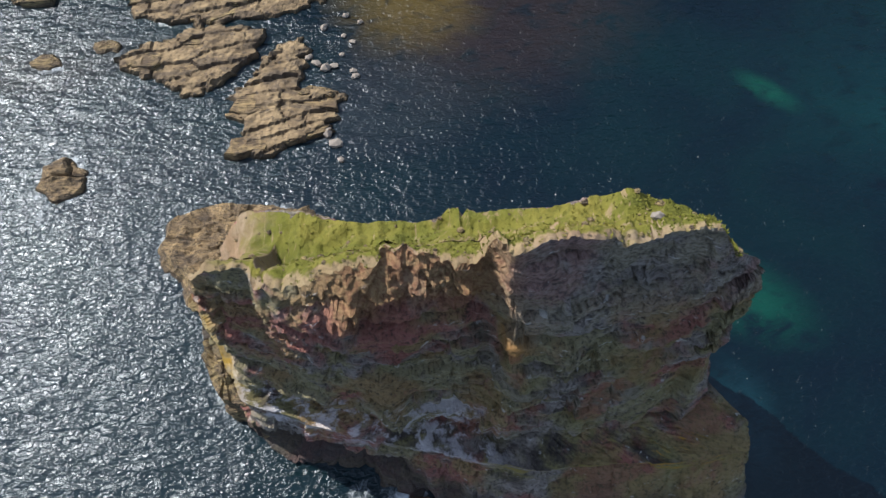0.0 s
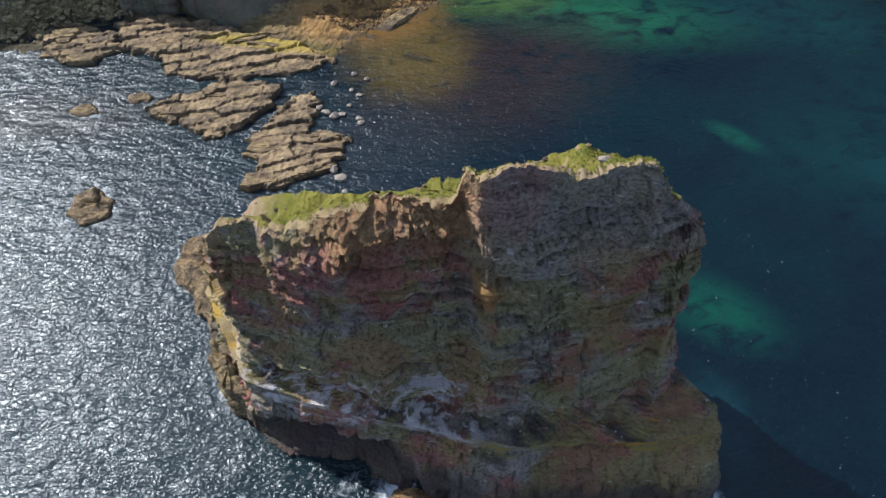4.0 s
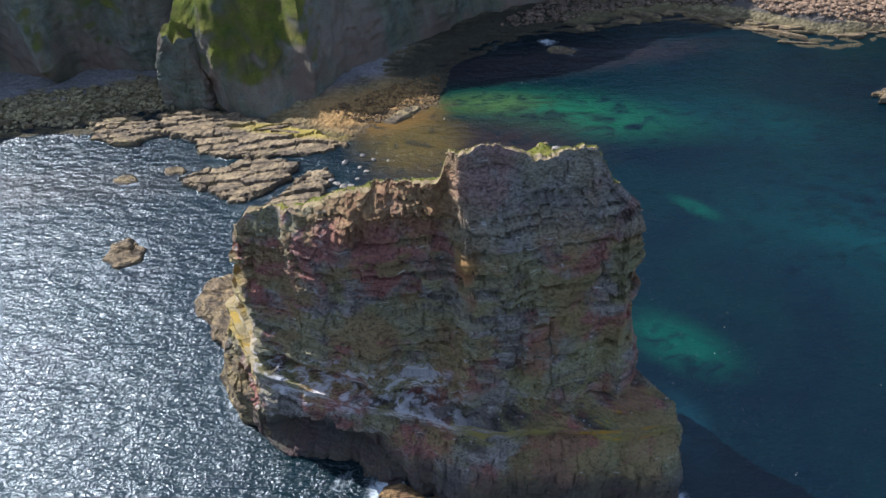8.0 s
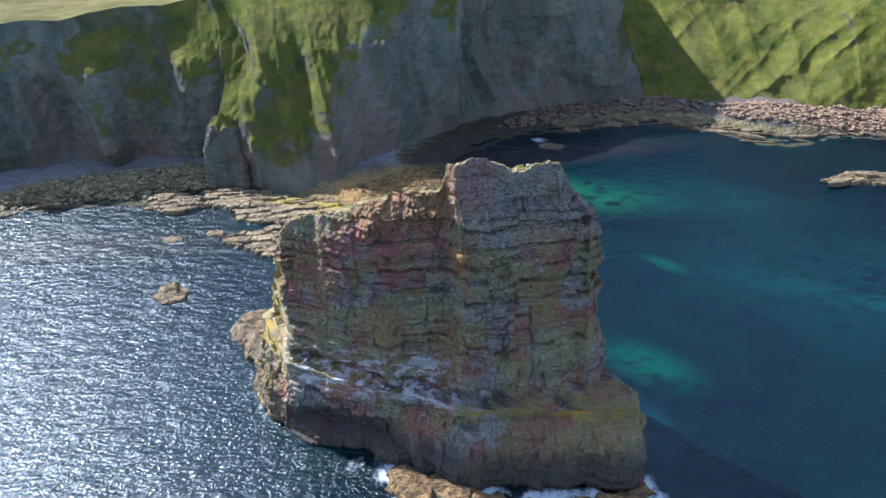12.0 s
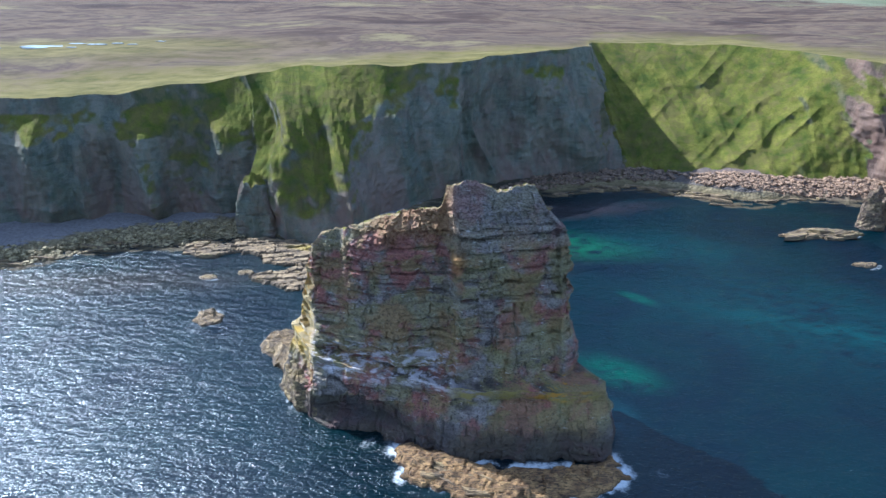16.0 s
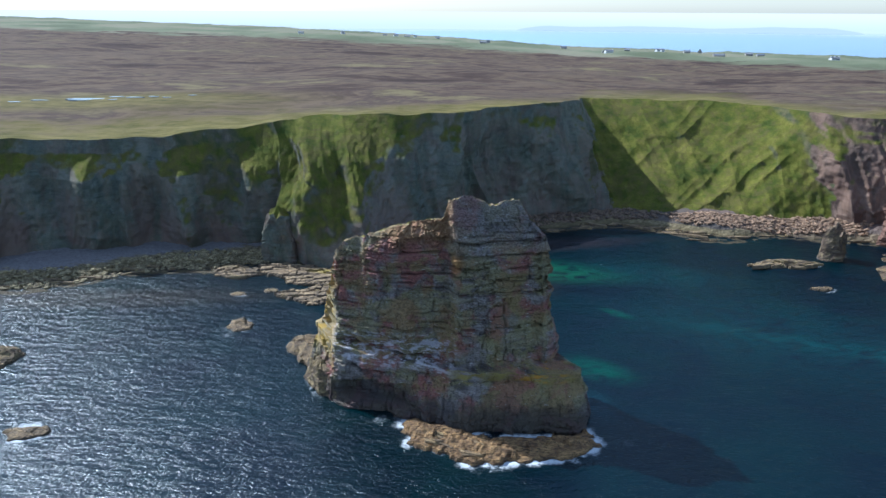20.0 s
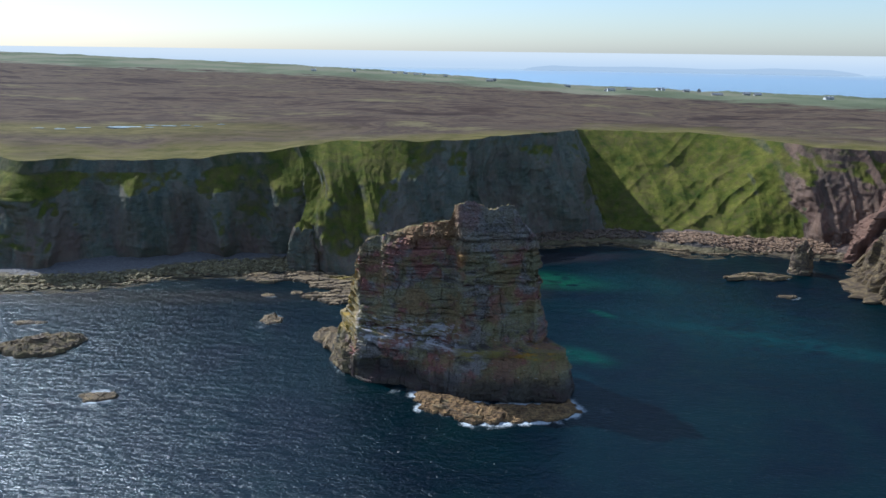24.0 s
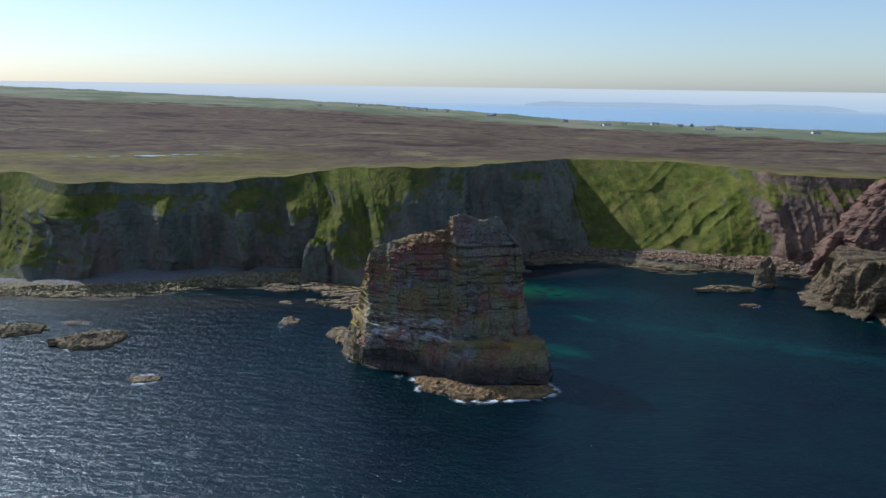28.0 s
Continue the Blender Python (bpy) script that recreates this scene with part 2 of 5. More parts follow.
def make_cliff(name, lush=0.0):
    k = Nodes(name)
    r, grain, beds = rock_colour(k, 0.7, 0.25)
    rn = k.noise(0.09, 6, (1, 1, 0.16), 0.66, 0.4)
    r = k.mix(0.72, r, k.mix(k.step(rn, 0.36, 0.62), (0.060, 0.088, 0.066), (0.150, 0.156, 0.118)))
    r = k.mix(k.m("MULTIPLY", k.m("MULTIPLY", k.step(k.noise(0.045, 4, (1, 1, 0.5), 0.6), 0.48, 0.62), k.step(k.z, 40.0, 8.0)), 0.55), r, (0.165, 0.100, 0.084))
    if lush < -0.2:
        r = k.mix(0.7, r, k.mix(k.step(k.noise(0.25, 5, (1, 1, 0.6), 0.65), 0.42, 0.60), (0.05, 0.035, 0.03), (0.15, 0.082, 0.058)))
    r = k.mix(k.m("MULTIPLY", k.step(k.x, 186.0, 206.0), 0.7), r, k.mix(k.step(rn, 0.4, 0.6), (0.11, 0.062, 0.048), (0.23, 0.13, 0.092)))
    g, b = grass_colour(k)
    g = k.mix(0.34, g, (0.040, 0.056, 0.010))
    cover = k.noise(0.05, 6, (1, 1, 0.45), 0.62)
    tuft = k.noise(0.30, 6, (1, 1, 0.5), 0.65)
    g = k.mix(k.m("MULTIPLY", k.step(k.m("ADD", tuft, k.m("MULTIPLY", k.m("SUBTRACT", cover, 0.5), 0.7)), 0.46, 0.62), 0.55), g, (0.098, 0.078, 0.030))
    up = k.attr("lie")
    v = k.m("ADD", k.m("MULTIPLY", k.m("SUBTRACT", up, 0.14), 1.5), k.m("ADD", k.m("MULTIPLY", k.m("SUBTRACT", cover, 0.5), 1.0), k.m("MULTIPLY", k.m("SUBTRACT", tuft, 0.5), 0.6)))
    v = k.m("ADD", v, k.m("MULTIPLY", k.step(k.z, 18.0, 55.0), 0.25))
    right = k.m("ADD", k.x, k.m("MULTIPLY", k.m("SUBTRACT", cover, 0.5), 60.0))
    v = k.m("ADD", v, k.m("MULTIPLY", k.m("MULTIPLY", k.step(right, 85.0, 115.0), k.step(right, 205.0, 190.0)), 1.15))
    v = k.m("ADD", v, k.m("MULTIPLY", k.m("MULTIPLY", k.step(right, -120.0, -95.0), k.step(right, -20.0, -40.0)), 0.22))
    v = k.m("ADD", v, k.m("MULTIPLY", k.step(right, -176.0, -190.0), 0.45))
    v = k.m("SUBTRACT", v, k.m("MULTIPLY", k.step(right, 196.0, 212.0), 0.3))
    v = k.m("SUBTRACT", v, k.m("MULTIPLY", k.step(k.z, 13.0, 5.0), 0.75))
    v = k.m("SUBTRACT", v, k.m("MULTIPLY", k.m("MULTIPLY", k.step(right, -34.0, -14.0), k.step(right, 98.0, 84.0)), k.m("MULTIPLY", k.step(k.z, 56.0, 40.0), 0.5)))
    v = k.m("SUBTRACT", v, k.m("MULTIPLY", k.m("MULTIPLY", k.step(right, -105.0, -122.0), k.step(k.z, 53.0, 47.0)), 0.25))
    grass = k.step(v, 0.38 - lush, 0.70 - lush)
    # Shade put into the colour: steeper grass turns darker and greyer.
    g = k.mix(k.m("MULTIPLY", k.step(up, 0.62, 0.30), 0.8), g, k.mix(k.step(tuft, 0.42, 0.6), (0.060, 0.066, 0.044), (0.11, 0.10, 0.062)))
    c = k.mix(grass, r, g)
    h = k.m("ADD", grain, k.m("ADD", k.m("MULTIPLY", tuft, 2.0), beds))
    return k.done(c, 0.95, k.bump(h, 0.6, 0.9), 0.1)


def make_moor(name):
    k = Nodes(name)
    a = k.noise(0.014, 8, (0.55, 1.2, 1), 0.66, 0.6)
    b = k.noise(0.11, 7, (0.7, 1.1, 1), 0.66)
    heath = k.ramp(a, (0.34, (0.030, 0.021, 0.018)), (0.44, (0.066, 0.045, 0.034)), (0.50, (0.115, 0.084, 0.055)), (0.56, (0.066, 0.046, 0.037)), (0.64, (0.145, 0.118, 0.062)))
    heath = k.mix(k.m("MULTIPLY", k.step(b, 0.5, 0.36), 0.6), heath, (0.05, 0.032, 0.026))
    turf = k.ramp(b, (0.3, (0.062, 0.058, 0.018)), (0.5, (0.122, 0.102, 0.034)), (0.7, (0.185, 0.148, 0.060)))
    rim = k.m("ADD", k.attr("edge"), k.m("MULTIPLY", k.m("SUBTRACT", a, 0.5), 200.0))
    rim = k.m("ADD", rim, k.m("MULTIPLY", k.m("SUBTRACT", b, 0.5), 110.0))
    c = k.mix(k.step(rim, 95.0, 15.0), heath, turf)
    bog = k.spot(-235, 285, 120, 45, 0, a, 0.6)
    c = k.mix(k.m("MULTIPLY", bog, 0.8), c, turf)
    # Field greens are paled and greyed: distance haze mixed into the colour.
    field = k.ramp(k.noise(0.006, 3, (1, 0.5, 1), 0.4), (0.35, (0.10, 0.112, 0.066)), (0.5, (0.14, 0.15, 0.092)), (0.6, (0.18, 0.172, 0.115)))
    far = k.step(k.m("ADD", k.attr("far"), k.m("MULTIPLY", k.m("SUBTRACT", a, 0.5), 0.25)), 0.70, 0.76)
    c = k.mix(far, c, field)
    return k.done(c, 0.95, k.bump(k.m("ADD", a, b), 0.6, 1.5), 0.05)


def make_shore(name):
    k = Nodes(name)
    a = k.noise(0.10, 6, (1, 1, 1), 0.6)
    b = k.noise(0.9, 6, (0.8, 1.2, 1), 0.68)
    cells = k.n("ShaderNodeTexVoronoi")
    cells.inputs["Scale"].default_value = 0.9
    k.link(k.pos, cells.inputs["Vector"])
    c = k.ramp(b, (0.32, (0.060, 0.046, 0.026)), (0.5, (0.16, 0.125, 0.065)), (0.66, (0.28, 0.225, 0.125)))
    weed = k.mix(b, (0.045, 0.036, 0.016), (0.15, 0.115, 0.05))
    c = k.mix(k.m("MULTIPLY", k.step(k.m("ADD", k.z, k.m("MULTIPLY", a, 3.0)), 3.6, 2.2), 0.75), c, weed)
    shingle = k.mix(k.step(b, 0.35, 0.65), (0.13, 0.12, 0.118), (0.20, 0.185, 0.178))
    # East of x = -60 the upper beach is coloured darker to imitate cliff shade.
    c = k.mix(k.step(k.m("ADD", k.z, k.m("MULTIPLY", a, 1.6)), 3.5, 4.0), c, k.mix(k.step(k.x, -64.0, -56.0), shingle, (0.085, 0.07, 0.058)))
    rock = k.ramp(k.noise(0.30, 6, (1, 1, 1), 0.65), (0.34, (0.078, 0.055, 0.033)), (0.47, (0.180, 0.128, 0.072)), (0.62, (0.285, 0.205, 0.112)))
    rock = k.mix(k.step(b, 0.46, 0.34), rock, (0.075, 0.058, 0.042))
    rock = k.mix(k.m("MULTIPLY", k.step(k.noise(0.11, 6, (1, 1.8, 1), 0.7, 0.6), 0.50, 0.60), 0.75), rock, k.mix(b, (0.045, 0.034, 0.026), (0.125, 0.095, 0.066)))
    # Scarp shade painted in: faces that tilt away from level are darkened.
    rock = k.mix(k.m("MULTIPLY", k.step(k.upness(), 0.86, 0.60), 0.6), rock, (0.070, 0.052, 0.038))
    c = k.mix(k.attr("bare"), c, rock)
    # Dark wet weed low in the cove, with the cove's shade in its colour.
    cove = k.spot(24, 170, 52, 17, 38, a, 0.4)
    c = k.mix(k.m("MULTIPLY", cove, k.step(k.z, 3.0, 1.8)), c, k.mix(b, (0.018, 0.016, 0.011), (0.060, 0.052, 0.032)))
    c = k.mix(k.m("MULTIPLY", k.spot(10, 172, 62, 16, 36, a, 0.4), k.step(k.z, 2.3, 2.8)), c, k.mix(k.step(b, 0.35, 0.65), (0.15, 0.138, 0.138), (0.23, 0.215, 0.215)))
    pink = k.spot(190, 182, 55, 16, -14, a, 0.5)
    c = k.mix(k.m("MULTIPLY", pink, 0.7), c, (0.15, 0.10, 0.08))
    amber = k.spot(-8, 124, 22, 12, 15, a, 0.5)
    c = k.mix(k.m("MULTIPLY", amber, 0.85), c, k.mix(b, (0.16, 0.085, 0.026), (0.44, 0.25, 0.085)))
    yellow = k.spot(-34, 113, 15, 2.6, -12, a, 0.5)
    c = k.mix(k.m("MULTIPLY", yellow, 0.75), c, (0.30, 0.225, 0.03))
    c = k.mix(k.m("MULTIPLY", k.step(k.z, 0.7, 0.1), 0.8), c, (0.035, 0.028, 0.016))
    return k.done(c, 0.85, k.bump(k.m("ADD", b, cells.outputs[0]), 0.8, 0.4))


def make_sea(name):
    k = Nodes(name)
    a = k.noise(0.035, 5, (1, 1, 1), 0.6, 0.5)
    b = k.noise(0.16, 5, (1, 1.6, 1), 0.6, 0.8)
    deep = k.ramp(a, (0.35, (0.0001, 0.0038, 0.0082)), (0.65, (0.0002, 0.0088, 0.0110)))
    c = deep
    # pale sand seen through clear water
    for cx, cy, rx, ry, turn, amount, col in (
            (44, 121, 34, 12, -14, 0.62, (0.012, 0.100, 0.045)), (22, 127, 16, 6, 0, 0.6, (0.060, 0.095, 0.018)), (69, 75, 6, 2.4, -45, 0.4, (0.006, 0.095, 0.050)),
            (52, 33, 11, 6, -35, 0.42, (0.004, 0.090, 0.050)), (120, 60, 50, 30, -25, 0.22, (0.004, 0.055, 0.060)), (95, 115, 30, 12, -20, 0.22, (0.005, 0.065, 0.065)),
            (150, 40, 60, 6, -25, 0.25, (0.006, 0.07, 0.07)), (47, 12, 5, 8, 0, 0.3, (0.012, 0.06, 0.08))):
        c = k.mix(k.m("MULTIPLY", k.m("MULTIPLY", k.spot(cx, cy, rx, ry, turn, b, 0.6), k.step(b, 0.30, 0.62)), amount), c, col)
    # brown kelp and amber shallows
    for cx, cy, rx, ry, turn, amount, col in (
            (40, 152, 60, 9, 10, 0.75, (0.022, 0.016, 0.018)), (20, 100, 30, 20, 25, 0.75, (0.020, 0.012, 0.010)), (0, 108, 14, 16, 0, 0.85, (0.075, 0.052, 0.012)),
            (-7, 122, 15, 9, 20, 0.85, (0.14, 0.075, 0.018)), (-150, 88, 90, 9, 2, 0.7, (0.022, 0.018, 0.014)), (-6, 78, 16, 12, 0, 0.5, (0.016, 0.02, 0.024))):
        c = k.mix(k.m("MULTIPLY", k.m("MULTIPLY", k.spot(cx, cy, rx, ry, turn, b, 0.5), k.step(b, 0.25, 0.55)), amount), c, col)
    foam_n = k.noise(0.8, 8, (1, 1, 1), 0.75, 1.6)
    foam = k.m("MULTIPLY", k.attr("foam"), k.m("ADD", 0.50, k.m("MULTIPLY", k.step(k.noise(0.13, 3, (1, 1, 1), 0.5), 0.36, 0.60), 0.65)))
    f = k.step(k.m("ADD", foam_n, k.m("MULTIPLY", k.m("SUBTRACT", foam, 0.5), 0.95)), 0.60, 1.02)
    c = k.mix(k.m("MULTIPLY", f, 0.85), c, (0.60, 0.64, 0.66))
    chop = k.noise(1.15, 3.0, (0.8, 1.2, 1), 0.55, 0.8)
    wave = k.noise(0.42, 2, (0.7, 1.3, 1), 0.5, 0.4)
    swell = k.noise(0.14, 2, (0.7, 1.4, 1), 0.5)
    h = k.m("ADD", chop, k.m("ADD", k.m("MULTIPLY", wave, 1.3), k.m("MULTIPLY", swell, 2.0)))
    flat = k.n("ShaderNodeFresnel")
    flat.inputs["IOR"].default_value = 1.333
    far = k.m("MULTIPLY", k.m("MAXIMUM", k.m("SUBTRACT", flat.outputs[0], 0.34), 0.0), 1.6)
    ripple = k.n("ShaderNodeBump")
    ripple.inputs["Distance"].default_value = 0.31
    k.link(h, ripple.inputs["Height"])
    k.link(k.m("SUBTRACT", 1.0, k.m("MULTIPLY", far, 0.7), True), ripple.inputs["Strength"])
    nrm = ripple.outputs[0]
    body = k.n("ShaderNodeBsdfDiffuse")
    k.put(c, body.inputs["Color"])
    gloss = k.n("ShaderNodeBsdfAnisotropic")
    gloss.distribution = "BECKMANN"
    gloss.inputs["Color"].default_value = (0.88, 0.95, 1.0, 1)
    gloss.inputs["Roughness"].default_value = 0.30
    k.link(nrm, gloss.inputs["Normal"])
    fres = k.n("ShaderNodeFresnel")
    fres.inputs["IOR"].default_value = 1.333
    k.link(nrm, fres.inputs["Normal"])
    amount = k.m("ADD", 0.031, k.m("ADD", k.m("MULTIPLY", k.m("MAXIMUM", k.m("SUBTRACT", fres.outputs[0], 0.02), 0.0), 0.40), far), True)
    amount = k.m("MULTIPLY", amount, k.m("SUBTRACT", 1.0, f))
    both = k.n("ShaderNodeMixShader")
    k.link(amount, both.inputs[0])
    k.link(body.outputs[0], both.inputs[1])
    k.link(gloss.outputs[0], both.inputs[2])
    sheen = k.n("ShaderNodeBsdfAnisotropic")
    sheen.distribution = "BECKMANN"
    sheen.inputs["Color"].default_value = (0.78, 0.90, 1.0, 1)
    sheen.inputs["Roughness"].default_value = 0.52
    wide = k.n("ShaderNodeMixShader")
    k.link(k.m("MULTIPLY", k.m("SUBTRACT", 1.0, f), 0.003), wide.inputs[0])
    k.link(both.outputs[0], wide.inputs[1])
    k.link(sheen.outputs[0], wide.inputs[2])
    k.link(wide.outputs[0], k.t.nodes["Material Output"].inputs[0])
    return k.mat


def make_plain(name, colour, rough=0.8, vary=0.25, scale=2.0):
    k = Nodes(name)
    n1 = k.noise(scale, 5)
    n2 = k.noise(scale * 0.12, 3)
    dark = tuple(v * (1 - vary) for v in colour)
    return k.done(k.mix(k.m("ADD", k.m("MULTIPLY", n1, 0.6), k.m("MULTIPLY", n2, 0.4)), dark, colour), rough, k.bump(n1, 0.3, 0.05))


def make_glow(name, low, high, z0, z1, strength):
    """Painted haze for far backdrops: a soft vertical gradient that gives off light."""
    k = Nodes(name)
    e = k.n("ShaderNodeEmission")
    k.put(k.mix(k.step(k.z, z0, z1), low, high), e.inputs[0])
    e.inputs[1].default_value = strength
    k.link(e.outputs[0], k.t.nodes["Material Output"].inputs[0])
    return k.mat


STACK_ROCK = make_stack_rock("bedded_sandstone")
STACK_GRASS = make_stack_grass("clifftop_turf")
SHORE_ROCK = make_shore_rock("tan_shore_rock")
RED_ROCK = make_shore_rock("red_shore_rock", (0.29, 0.195, 0.135), (0.085, 0.060, 0.046))
OLIVE_ROCK = make_shore_rock("weedy_shore_rock", (0.40, 0.325, 0.175), (0.15, 0.12, 0.065), True)
SCREE = make_shore_rock("reddish_boulder", (0.42, 0.27, 0.165), (0.13, 0.085, 0.056), True)
HEAD_ROCK = make_shore_rock("red_headland_rock", (0.185, 0.115, 0.062), (0.052, 0.036, 0.024))
AMBER_ROCK = make_shore_rock("amber_shore_rock", (0.36, 0.21, 0.085), (0.12, 0.065, 0.03))
CLIFF = make_cliff("grassy_cliff")
RED_CLIFF = make_cliff("red_crag", -0.55)
MOOR = make_moor("heather_moor")
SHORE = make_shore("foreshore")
SEA = make_sea("sea_water")
WHITE_WALL = make_plain("white_render", (0.78, 0.77, 0.74))
GREY_WALL = make_plain("grey_stone_wall", (0.34, 0.32, 0.29))
SLATE = make_plain("slate_roof", (0.30, 0.30, 0.31))
DARK_GLASS = make_plain("window_glass", (0.03, 0.035, 0.04), 0.1)


# ---- mesh helpers ----
def mesh_object(name, verts, faces, material, parent=None, label="", smooth=False, attributes=()):
    me = bpy.data.meshes.new(name)
    verts = np.asarray(verts, dtype=np.float32)
    if isinstance(faces, np.ndarray):
        n = len(faces)
        me.vertices.add(len(verts))
        me.vertices.foreach_set("co", verts.ravel())
        me.loops.add(n * 4)
        me.loops.foreach_set("vertex_index", faces.astype(np.int32).ravel())
        me.polygons.add(n)
        me.polygons.foreach_set("loop_start", np.arange(0, n * 4, 4, dtype=np.int32))
        me.update(calc_edges=True)
    else:
        me.from_pydata(verts.tolist(), [], faces)
    me.polygons.foreach_set("use_smooth", np.full(len(me.polygons), smooth))
    for key, values in attributes:
        at = me.attributes.new(key, "FLOAT", "POINT")
        at.data.foreach_set("value", np.asarray(values, dtype=np.float32).ravel())
    me.materials.append(material)
    ob = new(name, me)
    if parent is not None:
        ob.parent = parent
    if label:
        tagged(ob, label)
    return ob


def grid_faces(rows, cols, closed):
    r, c = np.meshgrid(np.arange(rows - 1), np.arange(cols if closed else cols - 1), indexing="ij")
    d = (c + 1) % cols
    return np.stack([r * cols + c, r * cols + d, (r + 1) * cols + d, (r + 1) * cols + c], -1).reshape(-1, 4)


def blocks(s, z, seed, bed=1.2, joint=2.2, amp=0.5):
    """How far each block of a bedded, jointed rock face stands in or out, with open seams."""
    rng = np.random.RandomState(seed)
    cuts = np.cumsum(rng.uniform(0.35, 1.75, 400) * bed) - 60
    k = np.searchsorted(cuts, z)
    lo, hi = cuts[np.clip(k - 1, 0, 399)], cuts[np.clip(k, 0, 399)]
    width = joint * (0.6 + 1.3 * hash01(k, k * 0 + seed))
    u = s / width + 7 * hash01(k, k * 0 + seed + 5)
    j = np.floor(u)
    big = np.floor(k / 3)
    out = amp * ((hash01(k, k * 0 + seed + 9) - 0.5) * 0.32 + (hash01(k, j, k * 0 + seed) - 0.5) * 0.75 + (hash01(big, np.floor(s / (joint * 3.7) + hash01(big, big * 0)), big * 0 + seed) - 0.5) * 1.5)
    strong = hash01(k, k * 0 + seed + 11)
    broken = np.clip(0.45 + 1.5 * vnoise(s * 0.11, k * 3.3, 0, seed + 15), 0, 1)
    seam = broken * np.clip(1 - (z - lo) / (0.20 + 0.25 * (strong > 0.78)), 0, 1)
    crack = np.clip(1 - np.minimum(u - j, 1 + j - u) * width / 0.25, 0, 1)
    tall = s / (joint * 2.1) + 0.35 * vnoise(z * 0.12, s * 0.05, 0, seed + 13)
    cleft = np.clip(1 - np.abs(tall - np.round(tall)) * joint * 2.1 / 0.4, 0, 1) * (hash01(np.round(tall), np.floor(z / 11), k * 0 + seed) > 0.62)
    return out - amp * np.where(strong > 0.78, 0.80, 0.20) * seam - amp * 0.22 * crack - amp * 0.45 * cleft, 0.55 * hash01(k, j, k * 0 + seed + 2) + 0.45 * hash01(k, k * 0 + seed + 4)


CAPS = {}


def rock_mass(name, levels, ztop, material, parent=None, label="", res=0.4, seed=1, bed=1.2, joint=2.2, amp=0.5, lump=1.2, spine=None, cap=None, crown=0.0, cap_rows=10, cap_name="top", carve=None):
    """A rock with bedded sides and a top. levels: (z, corner points), the same number at each level, anticlockwise."""
    lv = [(z, np.asarray(p, float)) for z, p in levels]
    K = len(lv[0][1])
    length = np.max([np.hypot(*(np.roll(p, -1, 0) - p).T) for _, p in lv], 0)
    counts = np.maximum(2, (length / res).astype(int))
    rings = []
    for _, p in lv:
        q = np.concatenate([p[i] + (p[(i + 1) % K] - p[i]) * (np.arange(counts[i]) / counts[i])[:, None] for i in range(K)])
        w = max(2, int(1.1 / res))
        q = sum(np.roll(q, o, 0) for o in range(-w, w + 1)) / (2 * w + 1)
        rings.append(q)
    R = np.array(rings)
    Z = np.array([z for z, _ in lv])
    C = R.shape[1]

    def plan(z, cols):
        i = np.clip(np.searchsorted(Z, z) - 1, 0, len(Z) - 2)
        f = np.clip((z - Z[i]) / (Z[i + 1] - Z[i]), 0, 1)[..., None]
        return R[i, cols] * (1 - f) + R[i + 1, cols] * f

    cols = np.arange(C)
    zt = np.full(C, Z[-1] if not callable(ztop) else float(np.mean(Z[-2:])))
    for _ in range(8):
        p = plan(zt, cols)
        zt = ztop(p[:, 0], p[:, 1]) if callable(ztop) else np.full(C, float(ztop))
    rows = max(4, int((zt.max() - Z[0]) / res))
    v = np.linspace(0, 1, rows)[:, None]
    zz = Z[0] + (zt[None] - Z[0]) * v
    P = plan(zz, np.broadcast_to(cols, zz.shape))
    tang = np.roll(P, -1, 1) - np.roll(P, 1, 1)
    nrm = np.stack([tang[..., 1], -tang[..., 0]], -1)
    nrm /= np.linalg.norm(nrm, axis=-1, keepdims=True) + 1e-9
    base = R[len(Z) // 2]
    s = np.concatenate([[0], np.cumsum(np.hypot(*(np.roll(base, -1, 0) - base).T))[:-1]])
    s = np.broadcast_to(s, zz.shape)
    dip = zz + 0.02 * P[..., 0] + bed * 0.9 * (hash01(np.floor(s / (joint * 2.7) + 0.3 * vnoise(zz * 0.1, s * 0.02, 0, seed + 16)), np.zeros(s.shape)) - 0.5)
    off, tone = blocks(s + 0.5 * vnoise(s * 0.4, zz * 0.5, seed=seed), dip + 0.14 * vnoise(s * 0.15, zz * 0.1, seed=seed + 3), seed, bed, joint, amp)
    off = off + lump * fbm(P[..., 0] * 0.16, P[..., 1] * 0.16, zz * 0.07, seed + 20) + 1.2 * lump * vnoise(s * 0.33, zz * 0.05, 0, seed + 21) * np.abs(vnoise(s * 0.05, zz * 0.05, 0, seed + 22)) + 0.16 * amp * vnoise(s * 2.1, zz * 2.3, seed=seed + 7)
    keep = np.clip((zt[None] - zz) / 4.0, 0.25, 1)
    corner = np.linalg.norm(np.roll(nrm, -int(1.5 / res), 1) - np.roll(nrm, int(1.5 / res), 1), axis=-1)
    off = off * keep * np.clip(1.35 - 0.75 * corner, 0.35, 1)
    if carve is not None:
        off = off - carve(P[..., 0], P[..., 1], zz, nrm)
    P = P + nrm * off[..., None]
    X = np.concatenate([P, zz[..., None]], -1)
    top = X[-1]
    ob = mesh_object(name, X.reshape(-1, 3), grid_faces(rows, C, True), material, parent, label, attributes=(("tone", tone), ("lie", np.full(tone.shape, 0.2))))
    cen = top[:, :2].mean(0)
    goal = spine(top[:, 0], top[:, 1]) if spine else cen + 0.12 * (top[:, :2] - cen)
    f = np.linspace(0, 1, cap_rows)[:, None]
